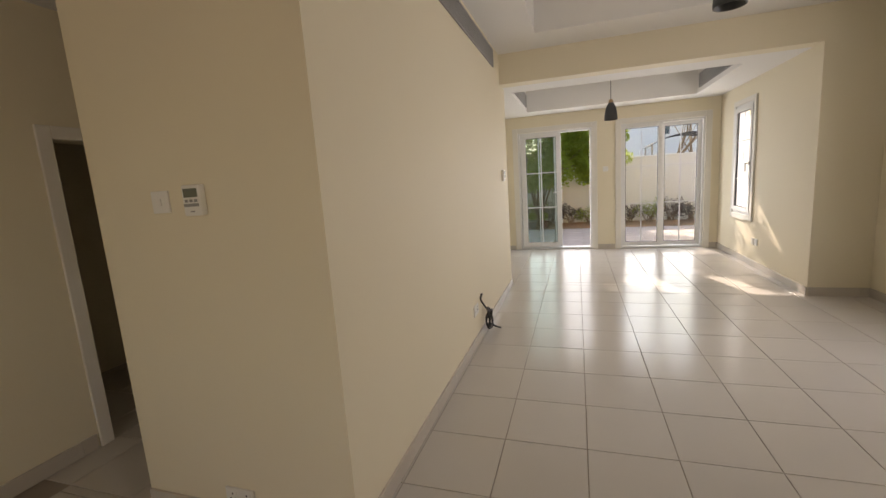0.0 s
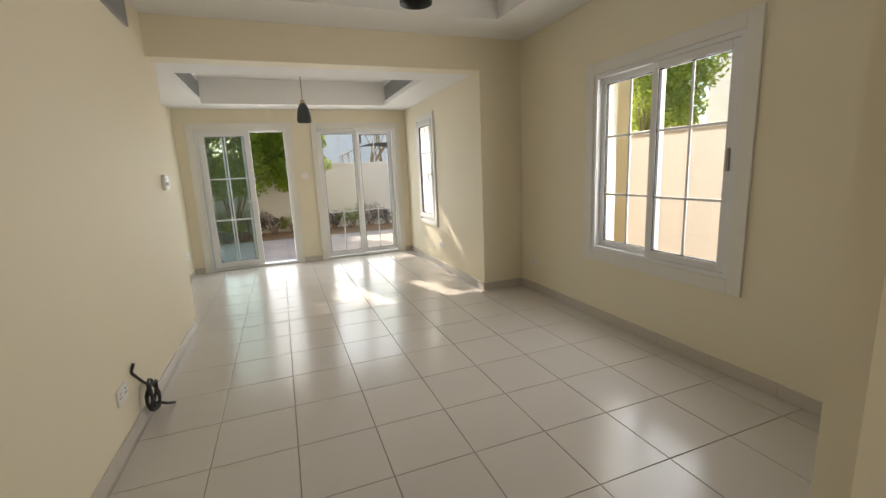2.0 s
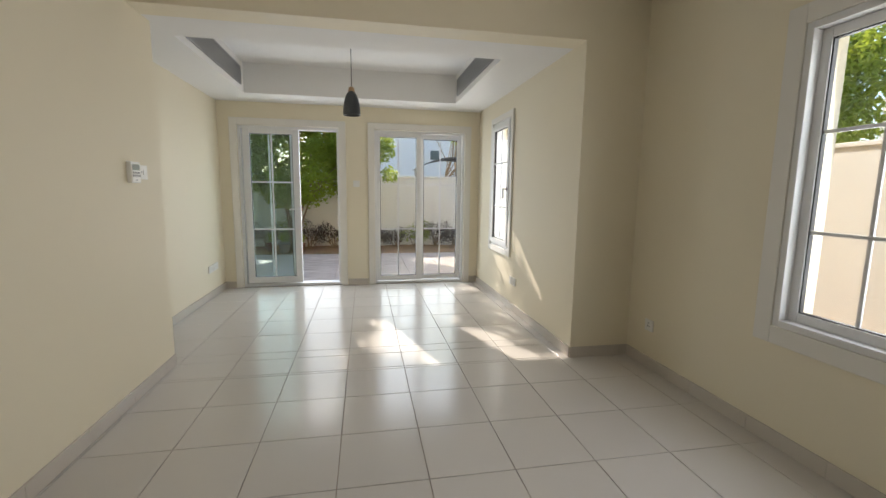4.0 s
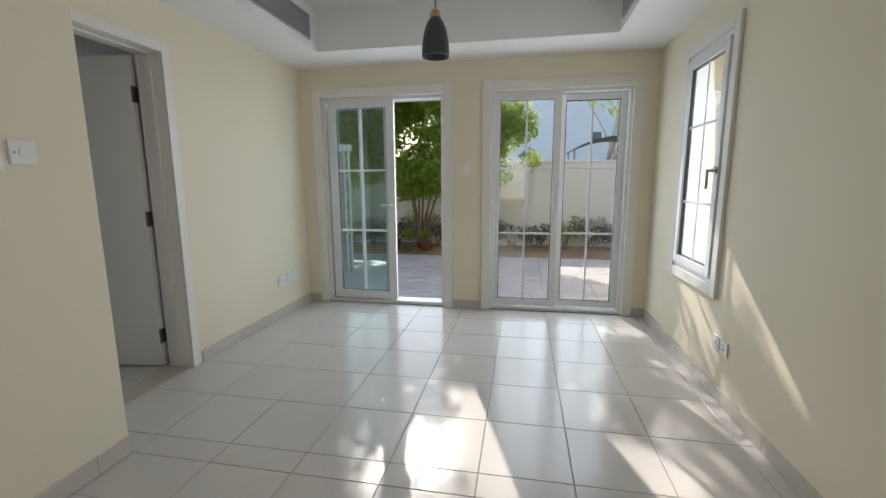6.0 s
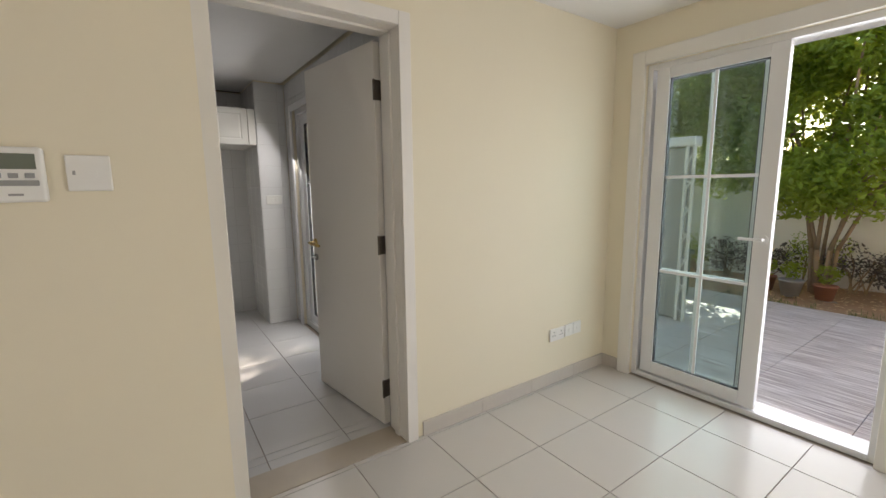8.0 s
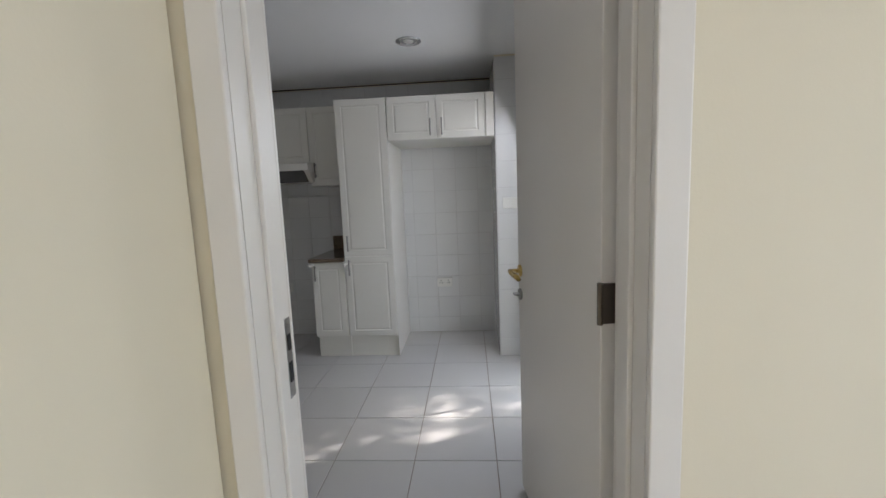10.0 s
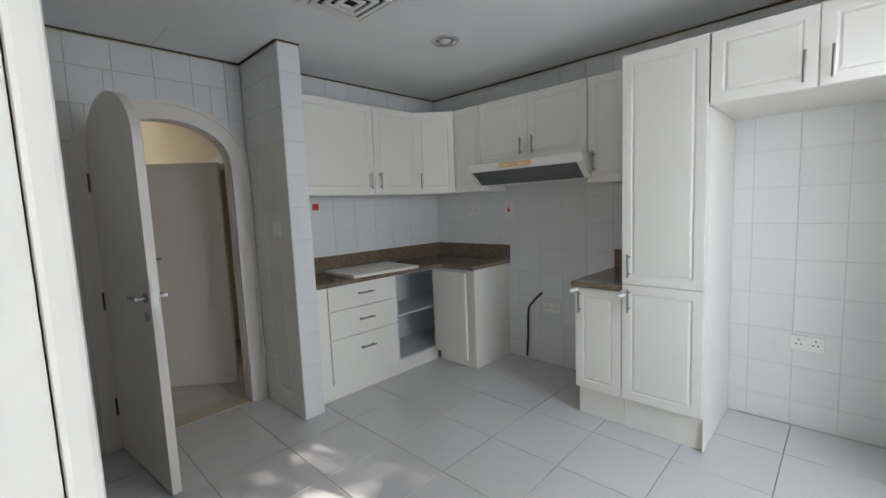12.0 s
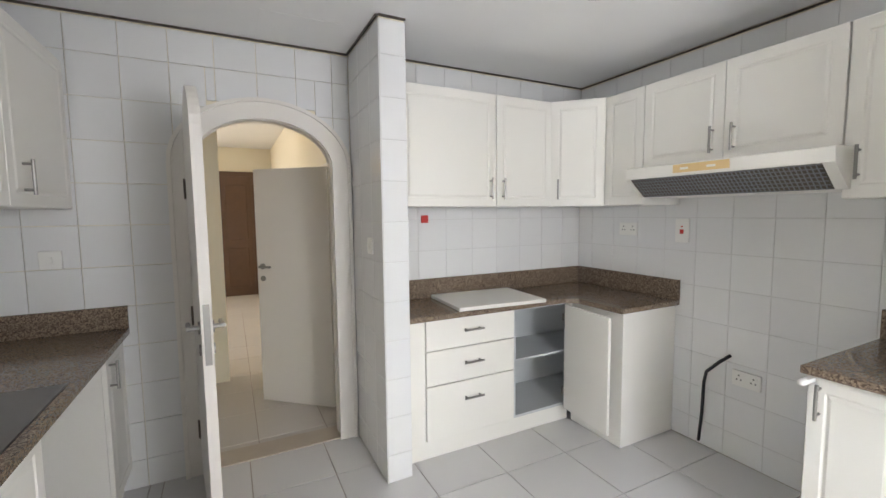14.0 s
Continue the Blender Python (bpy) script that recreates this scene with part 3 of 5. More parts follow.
for i in range(len(arc) - 1):
    (xa, za), (xb, zb) = arc[i], arc[i + 1]
    extrude_outline(bm, [(xa, za), (xa, ATOP), (xb, ATOP), (xb, zb)] if min(za, zb) < ATOP - 1e-4 else [(xa, za - 1e-3), (xa, ATOP), (xb, ATOP), (xb, zb - 1e-3)], 2.42, KS)
tagged(part("wall_arch_infill", bm, CREAM), "wall above the arched doorway", "wall", kind="structure")


def arch_band(name, x0, x1, spring, top, w, y0, y1, mat, label):
    inner = [(x1, 0.0)] + arch_points(x0, x1, spring, top) + [(x0, 0.0)]
    outer = [(x1 + w, 0.0)] + arch_points(x0 - w, x1 + w, spring, top + w) + [(x0 - w, 0.0)]
    bm = bmesh.new()
    for i in range(len(inner) - 1):
        a, b, c, d = inner[i], outer[i], outer[i + 1], inner[i + 1]
        extrude_outline(bm, [a, b, c, d], y0, y1)
    return tagged(part(name, bm, mat), label, "trim", kind="structure")


arch_band("trim_arch", AX0 + 0.03, AX1 - 0.03, SPR, ATOP - 0.03, 0.105, KS + 0.008, KS + 0.03, JOINERY, "cream painted arched door casing")
arch_band("trim_arch_bead", AX0 - 0.06, AX1 + 0.06, SPR, ATOP + 0.06, 0.02, KS + 0.03, KS + 0.042, JOINERY, "cream painted bead of the arched casing")
arch_band("trim_arch_lining", AX0 + 0.012, AX1 - 0.012, SPR, ATOP - 0.012, 0.014, 2.425, KS + 0.008, JOINERY, "cream painted arched door lining")
arch_band("trim_arch_stop", AX0 + 0.024, AX1 - 0.024, SPR, ATOP - 0.024, 0.014, 2.46, 2.53, JOINERY, "cream painted arched door stop")
leaf5 = thing("door_5", (-1.205, KS + 0.03, 0.012), "white arched interior door standing open", "door", kind="structure", turn=96)
pts = [(0, 0), (0.745, 0)] + [(x, z) for x, z in arch_points(0.0, 0.745, SPR + 0.01, ATOP - 0.02)]
part("leaf", extrude_outline(bmesh.new(), pts, -0.02, 0.02), JOINERY, leaf5, local=True)
for z in (0.25, 0.88, 1.55):
    bm = boxm(-0.006, -0.0005, -0.021, 0.021, z - 0.05, z + 0.05)
    rod(bm, (-0.004, -0.024, z - 0.052), (-0.004, -0.024, z + 0.052), 0.007)
    part("hinge", bm, DARKMETAL, leaf5, "dark bronze hinge", local=True)
for s in (-1, 1):
    bm = bmesh.new()
    rod(bm, (0.69, 0.02 * s, 0.97), (0.69, 0.028 * s, 0.97), 0.025, 20)
    rod(bm, (0.69, 0.02 * s, 0.97), (0.69, 0.06 * s, 0.97), 0.009)
    rod(bm, (0.695, 0.06 * s, 0.97), (0.58, 0.06 * s, 0.965), 0.0095)
    part("door_handle", bm, STEEL, leaf5, "steel lever handle", local=True)
    part("keyhole_rose", rod(bmesh.new(), (0.69, 0.02 * s, 0.88), (0.69, 0.028 * s, 0.88), 0.022, 20), STEEL, leaf5, "steel keyhole rose", local=True)
part("lock_plate", boxm(0.7445, 0.747, -0.012, 0.012, 0.83, 1.07), STEEL, leaf5, "steel lock plate", local=True)

# corridor door
leaf6 = thing("door_6", (HX + 0.085, 2.15, 0.012), "plain white flush door standing ajar in the corridor", "door", kind="structure", turn=-41)
part("leaf", boxm(0, 0.60, -0.02, 0.02, 0, 1.745, bevel=0.003), JOINERY, leaf6, local=True)
for s in (-1, 1):
    bm = bmesh.new()
    rod(bm, (0.55, 0.02 * s, 1.03), (0.55, 0.028 * s, 1.03), 0.022, 18)
    rod(bm, (0.55, 0.02 * s, 1.03), (0.55, 0.06 * s, 1.03), 0.008)
    rod(bm, (0.555, 0.06 * s, 1.03), (0.46, 0.06 * s, 1.03), 0.009)
    part("door_handle", bm, STEEL, leaf6, "steel lever handle", local=True)
    part("keyhole_rose", rod(bmesh.new(), (0.55, 0.02 * s, 0.94), (0.55, 0.028 * s, 0.94), 0.02, 18), STEEL, leaf6, "steel keyhole rose", local=True)
casing("trim_corridor_door", "x", HX, HX + 0.018, 1.46, 2.16, 0, 1.76, 0.07, JOINERY)
leaf7 = thing("door_7", (-1.3, -3.1, 0), "dark brown wooden entrance door", "door", kind="structure")
part("leaf", boxm(-1.75, -0.85, -3.1, -3.05, 0, 2.1, bevel=0.004), BROWN, leaf7)
for x0, x1 in ((-1.67, -1.33), (-1.27, -0.93)):
    for z0, z1 in ((0.15, 0.85), (1.0, 1.95)):
        part("panel", boxm(x0, x1, -3.052, -3.035, z0, z1, bevel=0.008), BROWN, leaf7)
part("door_frame", box(box(boxm(-1.83, -1.75, -3.1, -3.04, 0, 2.18, bevel=0.003), -0.85, -0.77, -3.1, -3.04, 0, 2.18, bevel=0.003), -1.75, -0.85, -3.1, -3.04, 2.1, 2.18, bevel=0.003), BROWN, leaf7)

# ---- kitchen units ----
def door_panel(bm, w, h, t=0.019, frame_w=0.065):
    """A routed foil door: x 0..w, z 0..h, front at y = -t."""
    box(bm, 0, w, -t, 0, 0, h, bevel=0.003)
    if min(w, h) > 0.2:
        bm.faces.ensure_lookup_table()
        front = max((f for f in bm.faces if f.normal.y < -0.99), key=lambda f: f.calc_area())
        for th, dp in ((frame_w, 0), (0.008, -0.0035), (0.006, 0), (0.014, 0.0035)):
            bmesh.ops.inset_region(bm, faces=[front], thickness=th, depth=dp)
    return bm


def place(bm, origin, turn):
    bm.transform(pose(*origin, 0, 0, turn))
    return bm


def bar_handle(parent, p, out, along, length=0.13):
    """A steel bar on two feet; out and along are unit vectors."""
    p, out, along = Vector(p), Vector(out), Vector(along)
    bm = bmesh.new()
    rod(bm, p - along * length / 2 + out * 0.03, p + along * length / 2 + out * 0.03, 0.006)
    for s in (-1, 1):
        rod(bm, p + along * s * length * 0.36, p + along * s * length * 0.36 + out * 0.03, 0.005)
    return part("handle", bm, STEEL, parent, "brushed steel bar handle")


GROUP_UP, GROUP_BASE = "kitchen wall cabinets", "kitchen base cabinets"


def unit_west(name, y0, y1, z0, z1, xf, doors, label, group, xb=KX + 0.004, cat="cabinet"):
    """A unit on the west wall, its doors facing east at xf. doors: (y0, y1, z0, z1, handle y, handle z or None)."""
    u = thing(name, ((xb + xf) / 2, (y0 + y1) / 2, z0), label, cat, group)
    part("body", boxm(xb, xf - 0.02, y0 + 0.001, y1 - 0.001, z0, z1, bevel=0.001), CABINET, u)
    for a, b, c, d, hy, hz in doors:
        dr = part("door", place(door_panel(bmesh.new(), b - a - 0.003, d - c - 0.003), (xf - 0.0195, a + 0.0015, c + 0.0015), 90), CABINET, u)
        if hz is not None:
            bar_handle(dr, (xf, hy, hz), (1, 0, 0), (0, 0, 1))
    return u


unit_west("tall_cabinet", 4.742, 5.152, 0.19, 2.116, -3.227, [(4.742, 5.152, 0.19, 0.869, 4.785, 0.78), (4.742, 5.152, 0.869, 2.116, 4.785, 0.98)],
          "tall ivory kitchen larder cabinet with two routed doors", "kitchen tall units")
unit_west("wall_cabinet", 5.155, 5.998, 1.782, 2.116, -3.23, [(5.157, 5.545, 1.782, 2.116, 5.50, 1.87), (5.545, 5.925, 1.782, 2.116, 5.59, 1.87), (5.93, 5.998, 1.782, 2.116, 0, None)],
          "ivory cabinet over the empty fridge recess", GROUP_UP)
unit_west("base_cabinet", 4.455, 4.738, 0.19, 0.828, -3.227, [(4.457, 4.738, 0.19, 0.826, 4.495, 0.74)], "narrow ivory base cabinet under a granite top", GROUP_BASE)
unit_west("wall_cabinet", 3.222, 3.50, 1.46, 2.14, -3.536, [(3.222, 3.50, 1.46, 2.14, 0, None)], "plain ivory wall cabinet beside the cooker hood", GROUP_UP)
unit_west("wall_cabinet", 3.502, 4.398, 1.665, 2.14, -3.536, [(3.502, 3.945, 1.665, 2.14, 3.895, 1.77), (3.945, 4.398, 1.665, 2.14, 3.995, 1.77)], "ivory wall cabinet with two doors above the cooker hood", GROUP_UP)
unit_west("wall_cabinet", 4.40, 4.74, 1.463, 2.14, -3.536, [(4.402, 4.738, 1.463, 2.14, 4.45, 1.60)], "ivory wall cabinet with one door beside the larder", GROUP_UP)
for nm, a, b, lab in (("plinth_tall", 4.742, 5.152, "ivory plinth under the larder"), ("plinth_small", 4.46, 4.740, "ivory plinth under the narrow cabinet")):
    pl = tagged(part(nm.split("_")[0], boxm(KX + 0.004, -3.275, a, b, 0.002, 0.188, bevel=0.002), CABINET), lab, "plinth")
panel = tagged(part("side_panel", boxm(KX + 0.004, -3.25, 5.1525, 5.1545, 0.002, 1.78), CABINET), "ivory side panel beside the fridge recess", "panel")


def child_lock(p, group="child locks"):
    """A white plastic cupboard lock: a strap with a round button."""
    t = thing("child_lock", p, "white plastic child lock on the cabinet edge", "child lock", group)
    x, y, z = p
    part("strap", boxm(x, x + 0.055, y - 0.012, y + 0.012, z, z + 0.016, bevel=0.003), PLASTIC, t)
    bm = bmesh.new()
    bmesh.ops.create_uvsphere(bm, u_segments=14, v_segments=8, radius=0.018, matrix=Matrix.Translation((x + 0.065, y, z + 0.008)) @ Matrix.Diagonal((1.4, 0.8, 0.7, 1)))
    part("button", bm, PLASTIC, t, smooth=True)


child_lock((-3.227, 4.47, 0.806))
child_lock((-3.227, 4.76, 0.806))

# south run: drawers, open corner cupboard with its door swung out
su = thing("drawer_unit", (-2.6, 2.9, 0.12), "ivory base unit with three drawers", "drawers", GROUP_BASE)
part("body", boxm(-2.925, -2.215, 2.66, 3.08, 0.12, 0.828, bevel=0.001), CABINET, su)
part("filler", boxm(-2.315, -2.217, 3.081, 3.098, 0.12, 0.826, bevel=0.002), CABINET, su)
for z0, z1 in ((0.652, 0.826), (0.448, 0.646), (0.125, 0.442)):
    dr = part("drawer_front", boxm(-2.922, -2.322, 3.081, 3.10, z0, z1, bevel=0.003), CABINET, su)
    bar_handle(dr, (-2.62, 3.10, (z0 + z1) / 2 + (0.06 if z1 - z0 > 0.25 else 0.01)), (0, 1, 0), (1, 0, 0))
cu = thing("corner_cupboard", (-3.5, 2.9, 0.12), "ivory corner base cupboard standing open and empty", "cabinet", GROUP_BASE)
for b in ((-2.945, -2.929, 2.66, 3.085, 0.12, 0.826), (KX + 0.004, -2.945, 2.66, 2.672, 0.12, 0.826), (KX + 0.004, -2.945, 2.672, 3.085, 0.12, 0.136),
          (KX + 0.004, -2.945, 2.672, 3.085, 0.812, 0.826), (KX + 0.004, KX + 0.02, 2.672, 3.085, 0.136, 0.812)):
    part("carcass_panel", boxm(*b), CARCASS, cu)
part("shelf", boxm(KX + 0.02, -2.946, 2.673, 3.06, 0.475, 0.491, bevel=0.002), CARCASS, cu)
part("cheek", boxm(-3.395, -3.345, 3.087, 3.10, 0.12, 0.826), CABINET, cu)
leg = part("leg", boxm(KX + 0.004, -3.41, 3.087, 3.50, 0.002, 0.826, bevel=0.002), CABINET, cu)
dr = part("door", place(door_panel(bmesh.new(), 0.40, 0.695), (-3.264, 3.523, 0.125), 264), CABINET, cu, "ivory cupboard door swung open")
for z in (0.23, 0.73):
    part("hinge", boxm(-3.345, -3.318, 3.09, 3.15, z - 0.025, z + 0.025, bevel=0.004), STEEL, cu, "steel cup hinge")
tagged(part("plinth", boxm(-3.40, -2.215, 2.66, 3.06, 0.002, 0.118, bevel=0.002), CABINET), "ivory plinth under the drawers", "plinth")
ct = thing("worktop", (-2.9, 2.9, 0.83), "brown speckled granite corner worktop with upstand", "worktop")
pts = [(-2.208, 2.656), (-2.208, 3.131), (-3.31, 3.131), (-3.37, 3.19), (-3.37, 3.525), (KX + 0.002, 3.525), (KX + 0.002, 2.656)]
bm = bmesh.new()
extrude_outline(bm, [(x, y) for x, y in pts], 0.83, 0.86)
for v in bm.verts:
    v.co = Vector((v.co.x, v.co.z, v.co.y))
bmesh.ops.recalc_face_normals(bm, faces=bm.faces)
bmesh.ops.bevel(bm, geom=bm.edges, offset=0.004, segments=2, affect="EDGES")
part("slab", bm, GRANITE, ct)
part("upstand", boxm(KX + 0.022, -2.208, 2.656, 2.676, 0.8605, 0.99, bevel=0.003), GRANITE, ct)
part("upstand", boxm(KX + 0.002, KX + 0.021, 2.656, 3.525, 0.8605, 0.99, bevel=0.003), GRANITE, ct)
ct2 = thing("worktop", (-3.55, 4.6, 0.83), "small brown granite worktop beside the larder", "worktop")
part("slab", boxm(KX + 0.002, -3.205, 4.44, 4.739, 0.83, 0.86, bevel=0.004), GRANITE, ct2)
part("upstand", boxm(KX + 0.002, KX + 0.022, 4.445, 4.739, 0.8605, 0.99, bevel=0.003), GRANITE, ct2)
board = place(boxm(-0.30, 0.30, -0.23, 0.23, 0, 0.022, bevel=0.003), (-2.84, 2.91, 0.8605), -4)
tagged(part("loose_panel", board, CABINET), "loose white panel lying on the granite worktop", "panel")

# wall units on the south wall and the diagonal corner unit
uw = thing("wall_cabinet", (-2.75, 2.8, 1.46), "ivory wall cabinet with two doors above the drawers", "cabinet", GROUP_UP)
part("body", boxm(-3.30, -2.215, 2.66, 2.97, 1.46, 2.14, bevel=0.001), CABINET, uw)
for a, b, hx in ((-2.863, -2.215, -2.82), (-3.304, -2.865, -2.91)):
    dr = part("door", place(door_panel(bmesh.new(), b - a - 0.003, 0.677), (b - 0.0015, 2.971, 1.4615), 180), CABINET, uw)
    bar_handle(dr, (hx, 2.99, 1.57), (0, 1, 0), (0, 0, 1))
cw = thing("corner_wall_cabinet", (-3.6, 2.9, 1.46), "ivory diagonal corner wall cabinet", "cabinet", GROUP_UP)
pts = [(-3.309, 2.66), (-3.309, 2.965), (-3.561, 3.215), (KX + 0.004, 3.215), (KX + 0.004, 2.66)]
bm = extrude_outline(bmesh.new(), pts, 1.46, 2.14)
for v in bm.verts:
    v.co = Vector((v.co.x, v.co.z, v.co.y))
bmesh.ops.recalc_face_normals(bm, faces=bm.faces)
part("body", bm, CABINET, cw)
dr = part("door", place(door_panel(bmesh.new(), 0.335, 0.677), (-3.306, 2.977, 1.4615), 135), CABINET, cw)
bar_handle(dr, (-3.327, 3.027, 1.57), (0.7071, 0.7071, 0), (0, 0, 1))

# cooker hood
hd = thing("cooker_hood", (-3.6, 3.96, 1.5), "yellowed white slimline cooker hood with grey grille", "cooker hood")
pts = [(KX + 0.004, 1.50), (-3.52, 1.50), (-3.40, 1.60), (-3.39, 1.655), (-3.41, 1.662), (KX + 0.004, 1.662)]
bm = extrude_outline(bmesh.new(), pts, 3.502, 4.43)
part("housing", bm, CABINET, hd)
bm = bmesh.new()
q = Vector((-3.40 + 3.52, 0, 0.10)).normalized()
nrm = Vector((q.z, 0, -q.x))
for i in range(46):
    y = 3.55 + i * 0.0182
    a = Vector((-3.515, y, 1.504)) + nrm * 0.001
    rod(bm, a, a + q * 0.142, 0.003, 5)
for i in range(7):
    a = Vector((-3.515, 3.535, 1.504)) + q * (0.142 * i / 6) + nrm * 0.001
    rod(bm, a, a + Vector((0, 0.85, 0)), 0.0028, 5)
part("grille", bm, GRILLE, hd, "grey slotted filter grille")
bm = bmesh.new()
v = [bm.verts.new(Vector((x, y, z)) + nrm * 0.0015) for x, y, z in ((-3.518, 3.53, 1.502), (-3.518, 4.39, 1.502), (-3.402, 4.39, 1.598), (-3.402, 3.53, 1.598))]
bm.faces.new(v)
part("filter", bm, DARKMETAL, hd, "dark filter sheet behind the grille")
part("control_label", boxm(-3.394, -3.3895, 3.79, 4.06, 1.612, 1.652), TAPE, hd, "yellowed control label")
for y in (3.85, 3.98):
    part("slider", boxm(-3.39, -3.3865, y - 0.02, y + 0.02, 1.626, 1.636), CABINET, hd)


# ---- sink run along the east wall ----
def unit_east(y0, y1, z0, z1, xf, doors, label, group, name="base_cabinet"):
    u = thing(name, ((KE + xf) / 2, (y0 + y1) / 2, z0), label, "cabinet", group)
    part("body", boxm(xf + 0.02, KE - 0.004, y0 + 0.001, y1 - 0.001, z0, z1, bevel=0.001), CABINET, u)
    for a, b, c, d, hy, hz in doors:
        dr = part("door", place(door_panel(bmesh.new(), b - a - 0.003, d - c - 0.003), (xf + 0.0195, b - 0.0015, c + 0.0015), -90), CABINET, u)
        bar_handle(dr, (xf, hy, hz), (-1, 0, 0), (0, 0, 1))
    return u


unit_east(2.60, 2.935, 0.12, 0.826, -0.872, [(2.60, 2.935, 0.125, 0.825, 2.895, 0.72)], "narrow ivory base cabinet beside the arched door wall", GROUP_BASE)
sinkbase = thing("sink_cabinet", (-0.63, 4.1, 0.12), "ivory sink base cabinet with two doors", "cabinet", GROUP_BASE)
bm = bmesh.new()
for b in ((-0.852, KE - 0.004, 3.64, 3.656, 0.12, 0.826), (-0.852, KE - 0.004, 4.624, 4.64, 0.12, 0.826), (-0.852, KE - 0.004, 3.656, 4.624, 0.12, 0.136), (KE - 0.02, KE - 0.004, 3.656, 4.624, 0.136, 0.6)):
    box(bm, *b)
part("body", bm, CABINET, sinkbase)
for a, b, hy in ((3.64, 4.14, 4.095), (4.14, 4.64, 4.185)):
    dr = part("door", place(door_panel(bmesh.new(), b - a - 0.003, 0.697), (-0.8525, b - 0.0015, 0.1265), -90), CABINET, sinkbase)
    bar_handle(dr, (-0.872, hy, 0.72), (-1, 0, 0), (0, 0, 1))
unit_east(4.642, 5.19, 0.12, 0.826, -0.872, [(4.642, 5.19, 0.125, 0.825, 4.69, 0.72)], "ivory base cabinet at the end of the sink run", GROUP_BASE)
tagged(part("plinth", boxm(-0.83, KE - 0.004, 3.64, 5.19, 0.002, 0.118, bevel=0.002), CABINET), "ivory plinth under the sink run", "plinth")
tagged(part("plinth", boxm(-0.83, KE - 0.004, 2.60, 2.935, 0.002, 0.118, bevel=0.002), CABINET), "ivory plinth under the narrow cabinet", "plinth")
SX0, SX1, SY0, SY1 = -0.855, -0.45, 3.40, 4.55      # the sink's cut-out
st = thing("worktop", (-0.65, 3.9, 0.83), "brown speckled granite worktop with an inset sink", "worktop")
bm = bmesh.new()
for b in ((-0.90, SX0, 2.59, 5.192), (SX1, KE - 0.01, 2.59, 5.192), (SX0, SX1, 2.59, SY0), (SX0, SX1, SY1, 5.192)):
    box(bm, b[0], b[1], b[2], b[3], 0.83, 0.86)
bmesh.ops.remove_doubles(bm, verts=bm.verts, dist=1e-5)
part("slab", bm, GRANITE, st)
part("upstand", boxm(KE - 0.03, KE - 0.01, 2.611, 5.192, 0.8605, 0.975, bevel=0.003), GRANITE, st)
part("upstand", boxm(-0.90, KE - 0.01, 2.59, 2.61, 0.8605, 0.975, bevel=0.003), GRANITE, st)
sk = thing("sink", (-0.65, 3.97, 0.86), "stainless steel double bowl sink with drainer", "sink")
bowls = ((-0.80, -0.50, 3.80, 4.13), (-0.80, -0.50, 4.17, 4.50))
bm = bmesh.new()
xs = [SX0 - 0.012, -0.80, -0.50, SX1 + 0.012]
ys = [SY0 - 0.012, 3.80, 4.13, 4.17, 4.50, SY1 + 0.012]
for i in range(3):
    for j in range(5):
        if i == 1 and j in (1, 3):
            continue
        box(bm, xs[i], xs[i + 1], ys[j], ys[j + 1], 0.859, 0.865)
bmesh.ops.remove_doubles(bm, verts=bm.verts, dist=1e-5)
part("rim", bm, SINKSTEEL, sk)
for x0, x1, y0, y1 in bowls:
    bm = bmesh.new()
    box(bm, x0, x1, y0, y1, 0.68, 0.866)
    top = [f for f in bm.faces if f.normal.z > 0.9]
    bmesh.ops.delete(bm, geom=top, context="FACES_ONLY")
    ed = [e for e in bm.edges if not (e.verts[0].co.z > 0.86 and e.verts[1].co.z > 0.86)]
    bmesh.ops.bevel(bm, geom=ed, offset=0.05, segments=5, affect="EDGES")
    bmesh.ops.reverse_faces(bm, faces=bm.faces)
    bowl = part("bowl", bm, BOWLSTEEL, sk, smooth=True)
    part("drain", lathe(bmesh.new(), [(0.0, 0.004), (0.03, 0.004), (0.042, 0.002), (0.042, 0)], 20, ((x0 + x1) / 2, (y0 + y1) / 2, 0.682)), CHROME, bowl)
tap = thing("kitchen_tap", (-0.43, 4.1, 0.86), "chrome mixer tap with a long spout", "tap")
bm = lathe(bmesh.new(), [(0.0, 0), (0.026, 0), (0.026, 0.012), (0.02, 0.02), (0.019, 0.1), (0.0, 0.115)], 20, (-0.43, 4.1, 0.861))
part("body", bm, CHROME, tap, smooth=True)
tube("spout", [(-0.43, 4.1, 0.95), (-0.47, 4.08, 0.985), (-0.53, 4.05, 1.01), (-0.60, 4.01, 1.005), (-0.63, 3.995, 0.98)], 0.011, CHROME, tap)
tube("lever", [(-0.43, 4.1, 0.975), (-0.425, 4.12, 1.01), (-0.41, 4.17, 1.04)], 0.006, CHROME, tap)


def wall_unit_east(y0, y1, doors):
    unit_east(y0, y1, 1.46, 2.14, -0.72, doors, "ivory wall cabinet above the sink run", GROUP_UP, "wall_cabinet")


wall_unit_east(2.60, 3.24, [(2.60, 3.24, 1.46, 2.14, 3.12, 1.57)])
wall_unit_east(3.242, 4.22, [(3.242, 3.80, 1.46, 2.14, 3.74, 1.57), (3.80, 4.22, 1.46, 2.14, 4.165, 1.57)])
wall_unit_east(4.222, 5.19, [(4.222, 4.70, 1.46, 2.14, 4.27, 1.57), (4.70, 5.19, 1.46, 2.14, 5.13, 1.57)])


